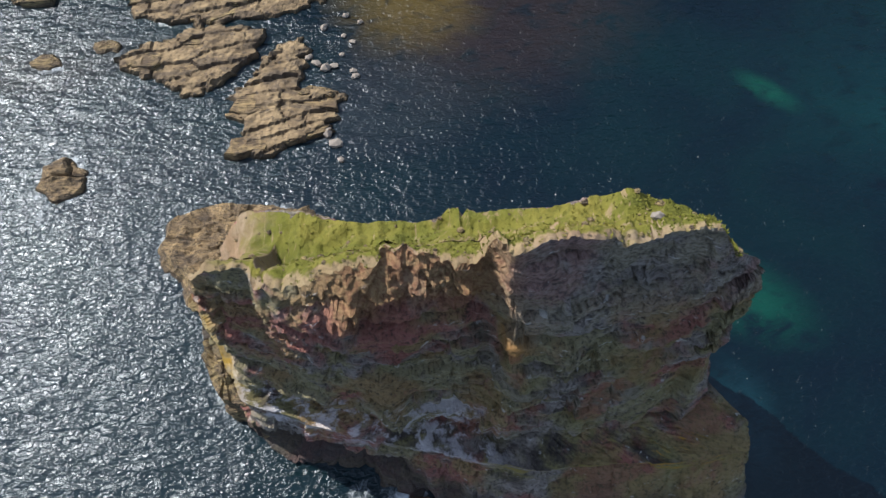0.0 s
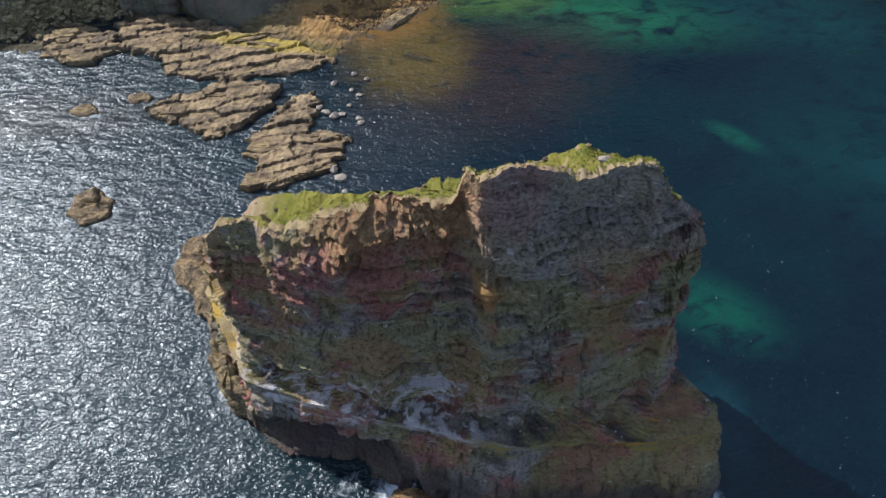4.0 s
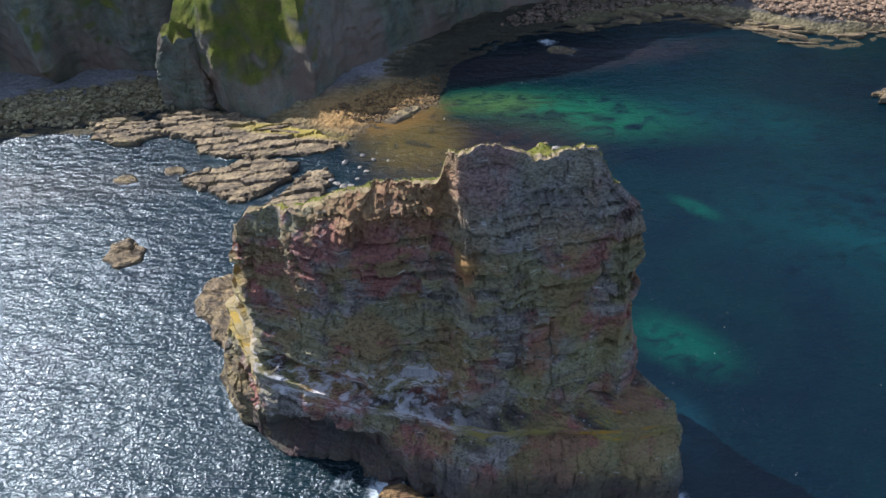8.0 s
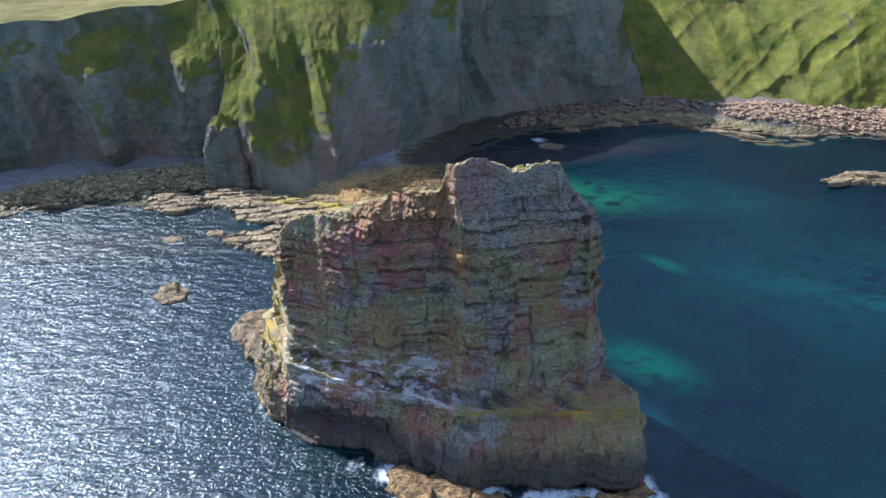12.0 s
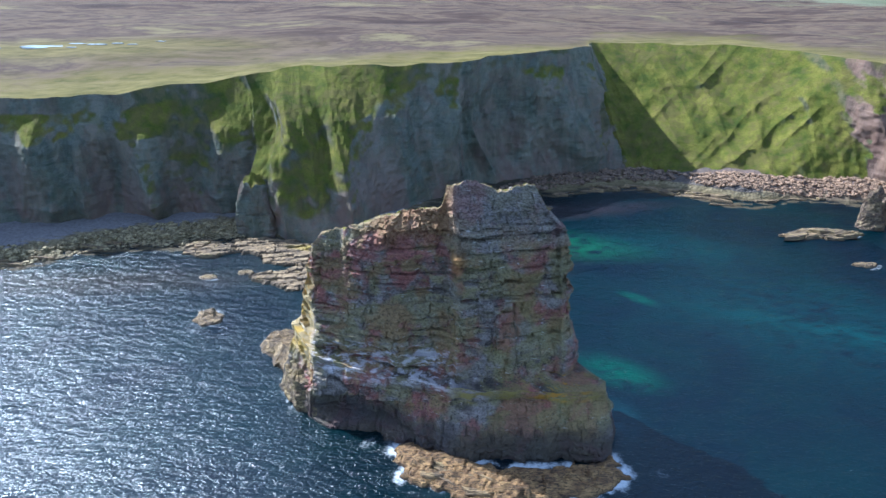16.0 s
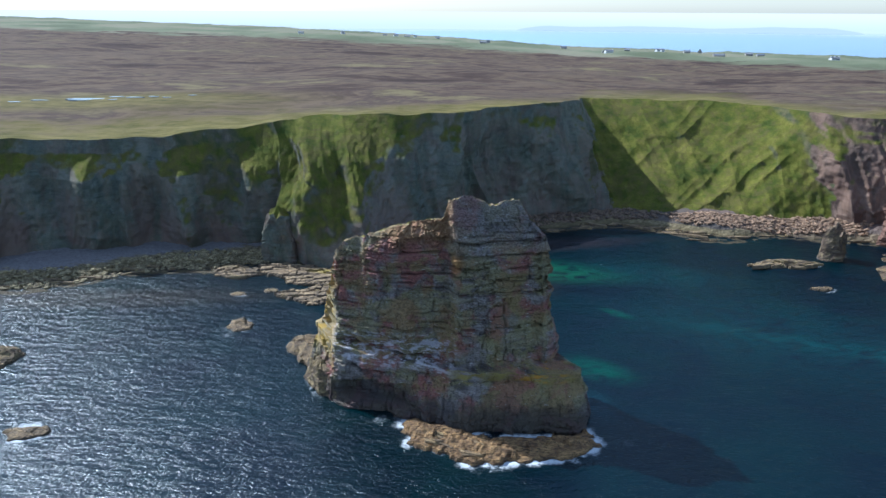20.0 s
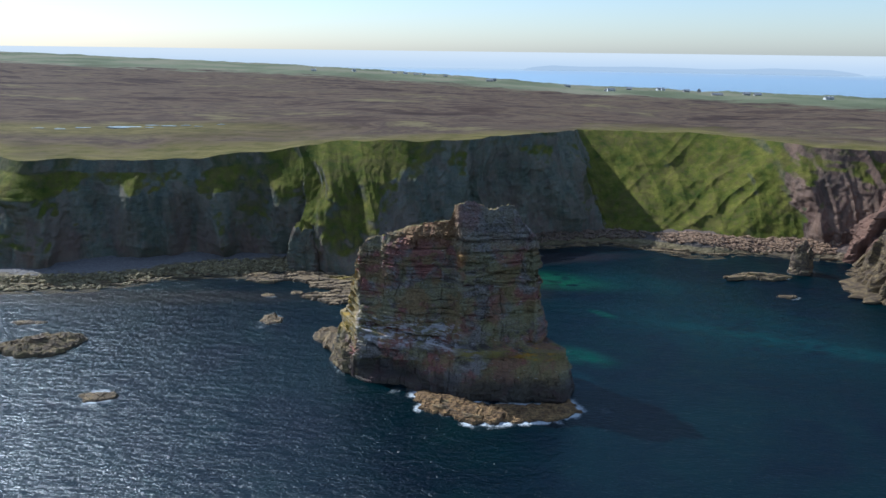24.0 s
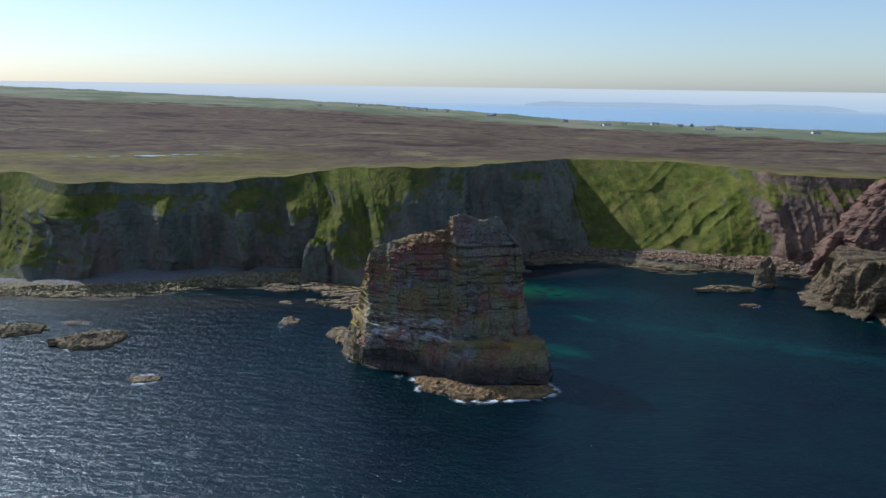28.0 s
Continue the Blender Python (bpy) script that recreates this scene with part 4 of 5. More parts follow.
def carve_upper(x, y, z, nrm):
    """The long slot under the landward half, and a notch in the seaward shoulder."""
    side = np.clip((5 - x) / 3, 0, 1) * (nrm[..., 1] < -0.2)
    slot = 2.4 * np.clip((slot_height(x) + 1.5 + 0.5 * vnoise(x * 0.4, y * 0, 0, 76) - z) / 0.25, 0, 1) * side
    second = 0.9 * np.exp(-((z - slot_height(x) - 5.0) / 0.35) ** 2) * side
    band = 0.8 * np.exp(-((z - 47.0 - 0.02 * x) / 0.5) ** 2) * (x > 6) + 0.9 * np.exp(-((z - 43.5 - 0.02 * x) / 0.35) ** 2) * (x > 6)
    for zc, deep in ((40.3, 0.9), (37.4, 0.6), (33.6, 1.0), (30.8, 0.5), (28.2, 0.9), (24.9, 0.6), (22.6, 0.8)):
        level = zc + 0.02 * x + 0.35 * vnoise(x * 0.2, y * 0.1 + zc, 0, 81)
        band = band + deep * np.exp(-((z - level) / 0.32) ** 2) * np.clip(0.45 + 1.3 * vnoise(x * 0.16, zc + y * 0.05, 0, 87), 0, 1) * np.clip((31 - x) / 4, 0, 1)
    chim = 0.5 * np.exp(-((x + 15.6) / 0.6) ** 2) * (z > 36) * (nrm[..., 1] < 0) + 0.4 * np.exp(-((x - 15.5) / 0.5) ** 2) * (z > 50) * (nrm[..., 1] < 0)
    rubble = (0.4 * vnoise(x * 0.8, z * 0.9, 0, 77) + 0.55 * vnoise(x * 1.9, z * 2.1, 0, 78) + 0.3 * vnoise(x * 3.6, z * 3.8, 0, 80) + 0.7 * vnoise(x * 0.3, z * 0.3, 0, 79)) * np.clip((z - 44.5) / 2, 0, 1) * np.clip((6 - x) / 2, 0, 1) * np.clip((x + 15) / 2, 0, 1)
    return slot + second + band + chim + rubble


def carve_lower(x, y, z, nrm):
    """The dark hollow near the waterline."""
    c = np.clip((x + 25) / 3, 0, 1) * np.clip((-4 - x) / 5, 0, 1) * (nrm[..., 1] < -0.2)
    return 3.4 * c * np.clip((z - 2.0) / 1.0, 0, 1) * np.clip((8.0 + 0.12 * (x + 16) - z) / 0.8, 0, 1)


rock_mass("lower_tier", [(-5, LOW0), (1.0, LOW0), (7, LOW7), (11, LOW15), (16, LOW15)], ledge_top, STACK_ROCK, stack, "dark wave-washed plinth with whitened and orange ledges", 0.22, 101, 1.4, 2.6, 1.25, 1.5, cap_name="ledge", cap_rows=26, carve=carve_lower)
rock_mass("upper_tier", [(12, UP14), (14, UP14), (30, UP30), (48.6, UP45), (51.8, UP52), (60, UP60)], stack_top, STACK_ROCK, stack, "", 0.19, 102, 1.3, 3.4, 1.25, 1.7, carve=carve_upper, spine=stack_spine, cap=STACK_GRASS, crown=0.05, cap_rows=16, cap_name="grass_cap")


def islet(name, label, poly, height, material=SHORE_ROCK, seed=1, res=0.5, amp=0.5, bed=0.8, joint=3.0, lump=0.8, taper=0.82, category="rock", group="", parent=None, depth=3.0):
    poly = np.asarray(poly, float)
    c = poly.mean(0)

    def top(x, y):
        q = 0.72 + 0.55 * fbm(x * 0.16, y * 0.30, 0, seed + 3) + 0.02 * (x - c[0]) - 0.02 * (y - c[1])
        n = max(3, int(height / 0.5))
        return height * (0.35 * q + 0.65 * (np.floor(q * n) + np.clip((q * n) % 1 * 4, 0, 1)) / n)

    ob = rock_mass(name, [(-depth, shrink(poly, 1.12)), (0.0, poly), (height * 0.6, shrink(poly, 0.5 + 0.5 * taper)), (height * 1.2, shrink(poly, taper))], top, material, parent, "", res, seed, bed, joint, amp, lump, cap_rows=max(8, int(np.hypot(*(poly - c).T).mean() / res)))
    return tagged(ob, label, category, group) if parent is None else ob


SKERRY = [(-6, 3), (-4.8, -6.2), (2.5, -9.8), (6.6, -13.3), (13.4, -15.6), (20.4, -14.4), (27.5, -13.6), (34.4, -13.3), (39, -11.5), (44, -7), (42, -1), (30, -4.5), (17, -3.5), (8, -0.5), (-2, 4.5)]
FOOT_ROCK = [(-35, 32), (-40, 38), (-47, 48), (-45, 54), (-38, 57), (-28, 56), (-19, 53), (-18, 47), (-26, 42), (-31, 36)]
BRIGHT_ROCK = [(-24.5, 14), (-31.5, 17), (-34.5, 23), (-36.5, 30), (-32, 31), (-28, 24)]
ISLET = [(-71, 62), (-66, 58.5), (-61.5, 61), (-61, 66), (-65, 69.5), (-70, 67)]
islet("foot_rock", "brown weathered rock apron beside the sea stack", FOOT_ROCK, 5.5, SHORE_ROCK, 12, 0.35, 1.1, 0.9, 2.5, 2.6, 0.66)
islet("buttress_rock", "pale sunlit rock buttress against the stack's base", BRIGHT_ROCK, 9.5, SHORE_ROCK, 13, 0.4, 0.7, 0.9, 2.0, 1.0, 0.6)

SEA_ROCKS = [SKERRY, FOOT_ROCK, BRIGHT_ROCK, ISLET]


def reef(name, label, poly, strike, height, material, seed, res=0.35, bed=2.3, category="rock", rag=1.0):
    """A low wave-cut rock: dipping beds broken by joints, ragged edges, standing on the sea floor."""
    p = np.asarray(poly, float)
    lo, hi = p.min(0) - 3, p.max(0) + 3
    xs, ys = np.arange(lo[0], hi[0], res), np.arange(lo[1], hi[1], res)
    Y, X = np.meshgrid(ys, xs, indexing="ij")
    depth = distance(X, Y, poly) * np.where(inside(X, Y, poly), 1, -1) + rag * (2.0 * fbm(X * 0.20, Y * 0.28, 0, seed) + 0.9 * vnoise(X * 0.6, Y * 0.9, 0, seed + 1))
    c, w = math.cos(radians(strike)), math.sin(radians(strike))
    run, across = X * c + Y * w, Y * c - X * w
    u = across / bed + 1.0 * fbm(X * 0.07, Y * 0.1, 0, seed + 2)
    k = np.floor(u)
    v = run / (6.0 + 9.0 * hash01(k, k * 0 + seed)) + 9 * hash01(k, k * 0 + seed + 1) + 0.2 * vnoise(X * 0.4, Y * 0.4, 0, seed + 3)
    j = np.floor(v)
    body = 0.25 + 0.55 * hash01(k, j, k * 0 + seed) + 0.35 * (u - k) + 0.30 * fbm(X * 0.16, Y * 0.16, 0, seed + 4) + 0.10 * vnoise(X * 1.2, Y * 1.6, 0, seed + 5)
    crack = np.minimum(np.minimum(u - k, 1 + k - u) * bed, np.minimum(v - j, 1 + j - v) * 6.0)
    body = body - 0.28 * np.clip(1 - crack / 0.35, 0, 1) * np.clip(0.5 + 1.2 * vnoise(X * 0.2, Y * 0.2, 0, seed + 6), 0, 1)
    rise = np.clip((depth + 0.7) / 1.4, 0, 1)
    Z = -1.6 * (1 - rise) + rise * height * body * np.clip(0.35 + depth / 7.0, 0, 1) - 2.5 * np.clip(-depth - 0.7, 0, 1)
    keep = (depth > -2.2)
    F = grid_faces(len(ys), len(xs), False)
    F = F[keep.ravel()[F].all(1)]
    used = np.unique(F)
    order = np.zeros(X.size, int)
    order[used] = np.arange(len(used))
    V = np.stack([X, Y, Z], -1).reshape(-1, 3)[used]
    ob = mesh_object(name, V, order[F], material)
    return tagged(ob, label, category)


def blob(cx, cy, rx, ry, n=9, seed=0, turn=0.0):
    rng = random.Random(seed)
    out = []
    for i in range(n):
        a = 2 * math.pi * i / n
        r = rng.uniform(0.75, 1.2)
        x, y = rx * r * math.cos(a), ry * r * math.sin(a)
        c, s = math.cos(radians(turn)), math.sin(radians(turn))
        out.append((cx + x * c - y * s, cy + x * s + y * c))
    return out


big_skerry = reef("skerry", "low amber-brown wave-cut rock shelf at the foot of the stack", SKERRY, -18, 2.6, AMBER_ROCK, 11)
reef("islet", "small rounded brown rock islet ringed by foam", ISLET, -12, 3.4, SHORE_ROCK, 14, 0.3, 4.5, "rock", 0.45)
SKERRY_SLABS = [(big_skerry, shrink(SKERRY, 0.78).tolist(), -18, 30, 0.55, 0.9, 0.10)]


for nm, lab, cx, cy, rx, ry, h, seed, mat in (
        ("skerry", "flat tan skerry with a dark boulder, washed by surf", -141, 36, 14, 11, 2.2, 21, SHORE_ROCK),
        ("boulder_rock", "dark humped rock standing on a skerry", -143, 36, 4.4, 3.4, 4.6, 22, RED_ROCK),
        ("skerry", "flat tan skerry at the edge of the bay", -181, 45, 12, 8, 2.2, 23, SHORE_ROCK),
        ("skerry", "thin low reef barely above the water", -160, 58, 8, 2.4, 1.0, 24, SHORE_ROCK),
        ("awash_rock", "rock awash with white spray", -104, -2, 7, 3.5, 1.1, 25, SHORE_ROCK),
        ("skerry", "long low tan skerry in the dark bay", 155, 127, 15, 5.5, 1.6, 26, SHORE_ROCK),
        ("awash_rock", "small rock with breaking foam", 157, 99, 5.5, 3, 1.1, 27, SHORE_ROCK),
        ("awash_rock", "low weedy rock ringed with foam", -74, 93, 4, 2.5, 0.8, 28, SHORE_ROCK),
        ("round_rock", "rounded brown rock beside the slabs", -62.5, 96, 3.2, 2.2, 1.5, 29, SHORE_ROCK),
        ("awash_rock", "pale rock with surf at the edge of the cove", 50, 160, 6, 3, 1.2, 30, SHORE_ROCK)):
    p = blob(cx, cy, rx, ry, 10, seed)
    if nm == "boulder_rock":
        ob = islet(nm, lab, p, h, mat, seed, 0.5, 0.4, 0.6, 3.0, 0.7, 0.75)
    else:
        ob = reef(nm, lab, p, -6, h * 1.5, mat, seed, 0.4, 2.3, "rock", 0.5 if ry < 5 else 1.0)
    if nm == "skerry" and ry > 5:
        SKERRY_SLABS.append((ob, shrink(p, 0.9).tolist(), 12, 34, 0.8, 0.9, 0.18))
    SEA_ROCKS.append(p)

# the stump and the small stack of the far bay
STUMP = [(-75.5, 136), (-72.5, 129), (-66, 126), (-60, 127.5), (-57, 134), (-61, 142), (-71, 144)]


def stump_top(x, y):
    r2 = ((x + 66) / 9.5) ** 2 + ((y - 135) / 9.5) ** 2
    return 23.5 * np.sqrt(np.clip(1.02 - 0.95 * r2, 0.02, 1)) + 1.2 * vnoise(x * 0.3, y * 0.3, 0, 44)


ob = rock_mass("stump", [(-2, shrink(STUMP, 1.05)), (6, STUMP), (13, shrink(STUMP, 0.88)), (19, shrink(STUMP, 0.62)), (24, shrink(STUMP, 0.3))], stump_top, CLIFF, None, "", 0.6, 41, 1.6, 3.0, 0.8, 2.2, cap_rows=14)
tagged(ob, "rounded rock stump leaning against the headland", "rock")
p = blob(181, 137, 6.5, 5, 8, 42)
islet("rock_pillar", "small dark rock stack off the boulder shore", p, 19, RED_ROCK, 42, 0.7, 0.9, 1.4, 2.5, 1.2, 0.62, "sea stack")
SEA_ROCKS.append(p)
HEAD_LOW = [(190, 112), (190, 92), (200, 78), (222, 66), (262, 58), (330, 60), (340, 140), (250, 150), (212, 140)]
HEAD_HIGH = [(214, 152), (220, 140), (240, 134), (290, 126), (345, 124), (345, 190), (250, 196), (228, 184)]


def bench_top(x, y):
    q = 6 + 17 * np.clip((x - 191) / 9, 0, 1) + 7 * vnoise(x * 0.11, y * 0.11, 0, 83) + 5 * vnoise(x * 0.04, y * 0.04, 0, 86) - 0.10 * np.clip(95 - y, 0, 60)
    return 3.5 * np.floor(q / 3.5) + 1.6 * np.clip((q / 3.5) % 1, 0, 1) + 0.8 * vnoise(x * 0.5, y * 0.5, 0, 82)


def ridge_top(x, y):
    return np.clip(14 + (x - 215) * 1.30, 12, 55) + 3.0 * vnoise(x * 0.16, y * 0.16, 0, 84) + 1.2 * vnoise(x * 0.45, y * 0.45, 0, 85)


head = thing("headland", "red craggy sandstone headland with grassy top", "headland")
rock_mass("rock_bench", [(-4, HEAD_LOW), (1, HEAD_LOW), (2.5, shrink(HEAD_LOW, 0.95, 3, 2)), (9, shrink(HEAD_LOW, 0.92, 4, 2)), (30, shrink(HEAD_LOW, 0.88, 7, 3))], bench_top, HEAD_ROCK, head, "", 0.7, 51, 2.2, 4.6, 1.2, 6.5, cap=HEAD_ROCK, cap_rows=40)
rock_mass("main_ridge", [(-4, HEAD_HIGH), (10, HEAD_HIGH), (30, shrink(HEAD_HIGH, 0.82, 10, 6)), (56, shrink(HEAD_HIGH, 0.62, 22, 10))], ridge_top, RED_CLIFF, head, "", 0.9, 52, 2.6, 5.0, 2.2, 6.0, cap=CLIFF, cap_rows=30, cap_name="ridge_top")

# ---- sea ----
def build_sea():
    grow = np.cumsum(1.6 * 1.16 ** np.arange(1, 46))
    grow = grow[grow < 4400]
    xs = np.concatenate([-232 - grow[::-1], np.arange(-232, 240, 1.5), 240 + grow])
    ys = np.concatenate([-62 - grow[::-1], np.arange(-62, 186, 1.5), 186 + grow])
    Y, X = np.meshgrid(ys, xs, indexing="ij")
    foam = np.zeros(X.shape)
    near = (np.abs(X) < 260) & (Y > -70) & (Y < 190)
    x, y = X[near], Y[near]
    f = np.zeros(x.shape)
    for poly, w, k in ((LOW0, 2.6, 0.66), (SKERRY, 4.6, 1.02), *((p, 3.2, 0.74) for p in SEA_ROCKS[1:]), (HEAD_LOW, 4.0, 0.7)):
        f = np.maximum(f, k * np.exp(-distance(x, y, poly) / w))
    for cx, cy, r, k in ((-104, -2, 8, 1.05), (-146, 28, 10, 0.8), (-66, 64, 9, 0.74), (-69, 57, 5, 0.72), (-39, 31, 8, 0.66), (-62, 97, 6, 0.5), (30, 166, 14, 0.62), (46, 168, 8, 0.75), (-146, 26, 9, 0.6), (157, 99, 6, 0.6), (-41, 58, 6, 0.6), (-74, 93, 7, 0.55), (52, -7, 9, 0.55), (-13, 5, 7, 0.62), (50, 161, 8, 0.6), (30, 160, 12, 0.5), (46, 12, 4, 0.55)):
        f = np.maximum(f, k * np.exp(-((x - cx) ** 2 + (y - cy) ** 2) / (r * r)))
    f = np.maximum(f, 0.62 * np.exp(-distance(x, y, WATERLINE, False) / 1.6))
    foam[near] = f
    ob = mesh_object("water", np.stack([X, Y, np.zeros(X.shape)], -1).reshape(-1, 3), grid_faces(len(ys), len(xs), False), SEA, smooth=True, attributes=(("foam", foam),))
    return tagged(ob, "dark blue-green sea with glittering ripples and foam at the rocks", "sea", kind="structure")


sea = build_sea()

# ---- far distance ----
def build_distance():
    R, n = 4700.0, 96
    a = np.linspace(0, 2 * math.pi, n, endpoint=False)
    zs = [-30, 20, 60, 90, 106]
    V = np.array([[R * math.sin(t), -200 + R * math.cos(t), z] for z in zs for t in a])
    # Glowing ring painted as haze; closes the gap between sea edge and sky.
    veil = make_glow("painted_haze_glow", (0.535, 0.605, 0.665), (0.655, 0.685, 0.69), 5, 105, 1.0)
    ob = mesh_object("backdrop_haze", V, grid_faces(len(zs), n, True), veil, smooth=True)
    tagged(ob, "glowing backdrop ring painted as pale sea haze along the horizon", "haze", kind="structure")
    t = np.linspace(0.107, 0.525, 70)
    up = 27 + 8 * fbm(t * 14, t * 0, 0, 90)
    ends = np.clip(np.minimum(t - 0.107, 0.525 - t) / 0.04, 0, 1) ** 0.6
    rows = [np.stack([r * np.sin(t), -236 + r * np.cos(t), z], -1) for r, z in ((4560, 0 * t - 2), (4580, up * ends * 0.8), (4600, up * ends), (4640, 0 * t - 2))]
    # The island glows too; haze is painted into its pale blue colour.
    isl = mesh_object("backdrop_island", np.concatenate(rows), grid_faces(4, 70, False), make_glow("hazed_island_glow", (0.47, 0.56, 0.65), (0.50, 0.59, 0.68), 0, 90, 0.9), smooth=True)
    tagged(isl, "low far-off island, glowing, with blue haze painted into its colour", "island", kind="structure")


build_distance()

# ---- bedrock slabs, boulders ----
def slab_mesh(rng, length, width, thick):
    """An irregular tilted bed of rock with a worn upper edge."""
    n = 9
    ring = []
    for i in range(n):
        a = 2 * math.pi * (i + rng.uniform(-0.25, 0.25)) / n
        c, s2 = math.cos(a), math.sin(a)
        k = 1 / max(abs(c), abs(s2))
        ring.append((0.5 * length * c * k * rng.uniform(0.68, 1.05), 0.5 * width * s2 * k * rng.uniform(0.62, 1.08)))
    verts, faces = [], []
    for z, f in ((-1.6, 1.06), (-0.25 * thick, 1.0), (0.0, 0.93)):
        verts += [(x * f, y * f, z + (rng.uniform(-0.06, 0.06) if z == 0 else 0)) for x, y in ring]
    for r in (0, 1):
        faces += [(r * n + i, r * n + (i + 1) % n, (r + 1) * n + (i + 1) % n, (r + 1) * n + i) for i in range(n)]
    faces.append(tuple(2 * n + i for i in range(n)))
    me = bpy.data.meshes.new("rock_slab")
    me.from_pydata(verts, [], faces)
    me.materials.append(SHORE_ROCK)
    return me


def platform(label, outline, strike, gap, seed, most, length, keep=0.72, rise=0.05, base=None, size=1.0, lift=0.38):
    """Overlapping tilted slabs over a stretch of shore, or over a skerry."""
    rng = random.Random(seed)
    base = base or thing("rock_platform", label, "rock platform", kind="structure")
    meshes = [slab_mesh(rng, 1.0 * l, w, 0.9) for l, w in ((7, 3.0), (12, 4.4), (5, 3.2), (16, 2.2), (9, 1.6), (8, 6.2), (13, 1.8), (4, 2.2), (14, 5.6), (10, 4.4), (6, 1.4), (3, 1.6), (11, 2.0), (2.4, 1.5), (7, 2.4))]
    c, s2 = math.cos(radians(strike)), math.sin(radians(strike))
    pts = np.array(outline, float)
    ctr = pts.mean(0)
    u = (pts - ctr) @ np.array([c, s2])
    w = (pts - ctr) @ np.array([-s2, c])
    made = 0
    v = w.min()
    while v < w.max():
        q = u.min() + rng.uniform(0, 4)
        while q < u.max():
            me = rng.choice(meshes)
            ln = max(abs(p.co.x) for p in me.vertices) * 2
            x, y = ctr[0] + q * c - v * s2, ctr[1] + q * s2 + v * c
            q += ln * length * size * rng.uniform(0.75, 1.15)
            if made >= most or not inside(np.array([x]), np.array([y]), outline)[0] or rng.random() > keep:
                continue
            if float(vnoise(x * 0.08, y * 0.08, 0, seed)) < -0.36:
                continue
            d = float(distance(np.array([x]), np.array([y]), outline)[0])
            ob = new("rock_slab", me)
            ob.parent = base
            ob.matrix_basis = pose(x, y, lift + rise * min(d, 24) + rng.uniform(-0.3, 0.75), -rng.uniform(3, 11), rng.uniform(-3, 3), strike + rng.uniform(-24, 24)) @ Matrix.Diagonal((size * rng.uniform(0.8, 1.25), size * rng.uniform(0.75, 1.2), 1, 1))
            made += 1
        v += gap * rng.uniform(0.75, 1.25)
    return base


for i, (label, most) in enumerate((("broad tan sandstone slab reef cut by tidal channels", 46), ("stepped tan rock reef reaching into the sea", 52), ("tan and yellow bedrock ledges below the cliff", 90), ("low grey-brown rock ledges at the beach", 26))):
    platform(label, shrink(SLAB_GROUPS[i], 0.93).tolist(), 10, 3.2, 5 + i, most, 1.0, 0.5, 0.05, lift=0.55)
platform("long low ledges of tan rock edging the bay", PLATFORMS[0], -12, 2.8, 6, 230, 0.7, 0.85, 0.06)
for base, outline, strike, most, size, lift, rise in SKERRY_SLABS:
    platform("", outline, strike, 1.7 * size, 70 + most, most, 0.62, 0.9, rise, base, size, lift)
platform("weedy ledges along the bouldery beach", PLATFORMS[1], 4, 2.8, 7, 130, 1.1, 0.6, 0.05)


def boulder_mesh(rng, n=7):
    bm = bmesh.new()
    bmesh.ops.create_icosphere(bm, subdivisions=1, radius=1.0)
    sx, sy, sz = rng.uniform(0.8, 1.3), rng.uniform(0.7, 1.1), rng.uniform(0.5, 0.8)
    for v in bm.verts:
        k = rng.uniform(0.78, 1.15)
        v.co = Vector((v.co.x * sx * k, v.co.y * sy * k, v.co.z * sz * k))
    co = np.array([v.co[:] for v in bm.verts])
    fa = [tuple(v.index for v in f.verts) for f in bm.faces]
    bm.free()
    return co, fa


def boulder_field(name, label, region, count, seed, sizes, material):
    rng = random.Random(seed)
    kinds = [boulder_mesh(rng) for _ in range(8)]
    V, F, n = [], [], 0
    xs = [p[0] for p in region]
    ys = [p[1] for p in region]
    tries = np.array([(rng.uniform(min(xs), max(xs)), rng.uniform(min(ys), max(ys))) for _ in range(count * 3)])
    tries = tries[inside(tries[:, 0], tries[:, 1], region)][:count]
    hs = shore_height(tries[:, 0], tries[:, 1])
    for (x, y), h in zip(tries, hs):
        co, fa = rng.choice(kinds)
        r = sizes[0] + (sizes[1] - sizes[0]) * rng.random() ** 3
        a = rng.uniform(0, 6.28)
        m = np.array([[math.cos(a), -math.sin(a), 0], [math.sin(a), math.cos(a), 0], [0, 0, 1]])
        V.append(co @ m.T * r + (x, y, h + 0.25 * r))
        F += [tuple(i + n for i in f) for f in fa]
        n += len(co)
    ob = mesh_object(name, np.concatenate(V), F, material)
    return tagged(ob, label, "boulders", kind="stuff")


boulder_field("boulders", "green-brown weedy boulders on the upper beach", [(-235, 97), (-187, 94), (-167, 97), (-152, 98), (-137, 106), (-124, 115), (-104, 120), (-92, 118), (-84, 126), (-70, 127), (-76, 139), (-98, 137), (-115, 132), (-130, 127), (-136, 120), (-155, 114), (-185, 108), (-235, 104)], 3200, 8, (0.35, 1.4), OLIVE_ROCK)
boulder_field("boulders", "reddish boulder scree below the green slope", [(124, 182), (134, 176), (150, 172), (175, 170), (212, 163), (222, 176), (200, 182), (165, 186), (140, 190), (122, 192)], 2600, 9, (0.3, 1.5), SCREE)
boulder_field("boulders", "dark fallen rocks in the shaded cove", [(48, 180), (62, 184), (76, 190), (96, 193), (116, 187), (122, 192), (108, 204), (92, 208), (76, 204), (58, 199), (40, 188), (30, 178)], 900, 10, (0.4, 1.9), RED_ROCK)
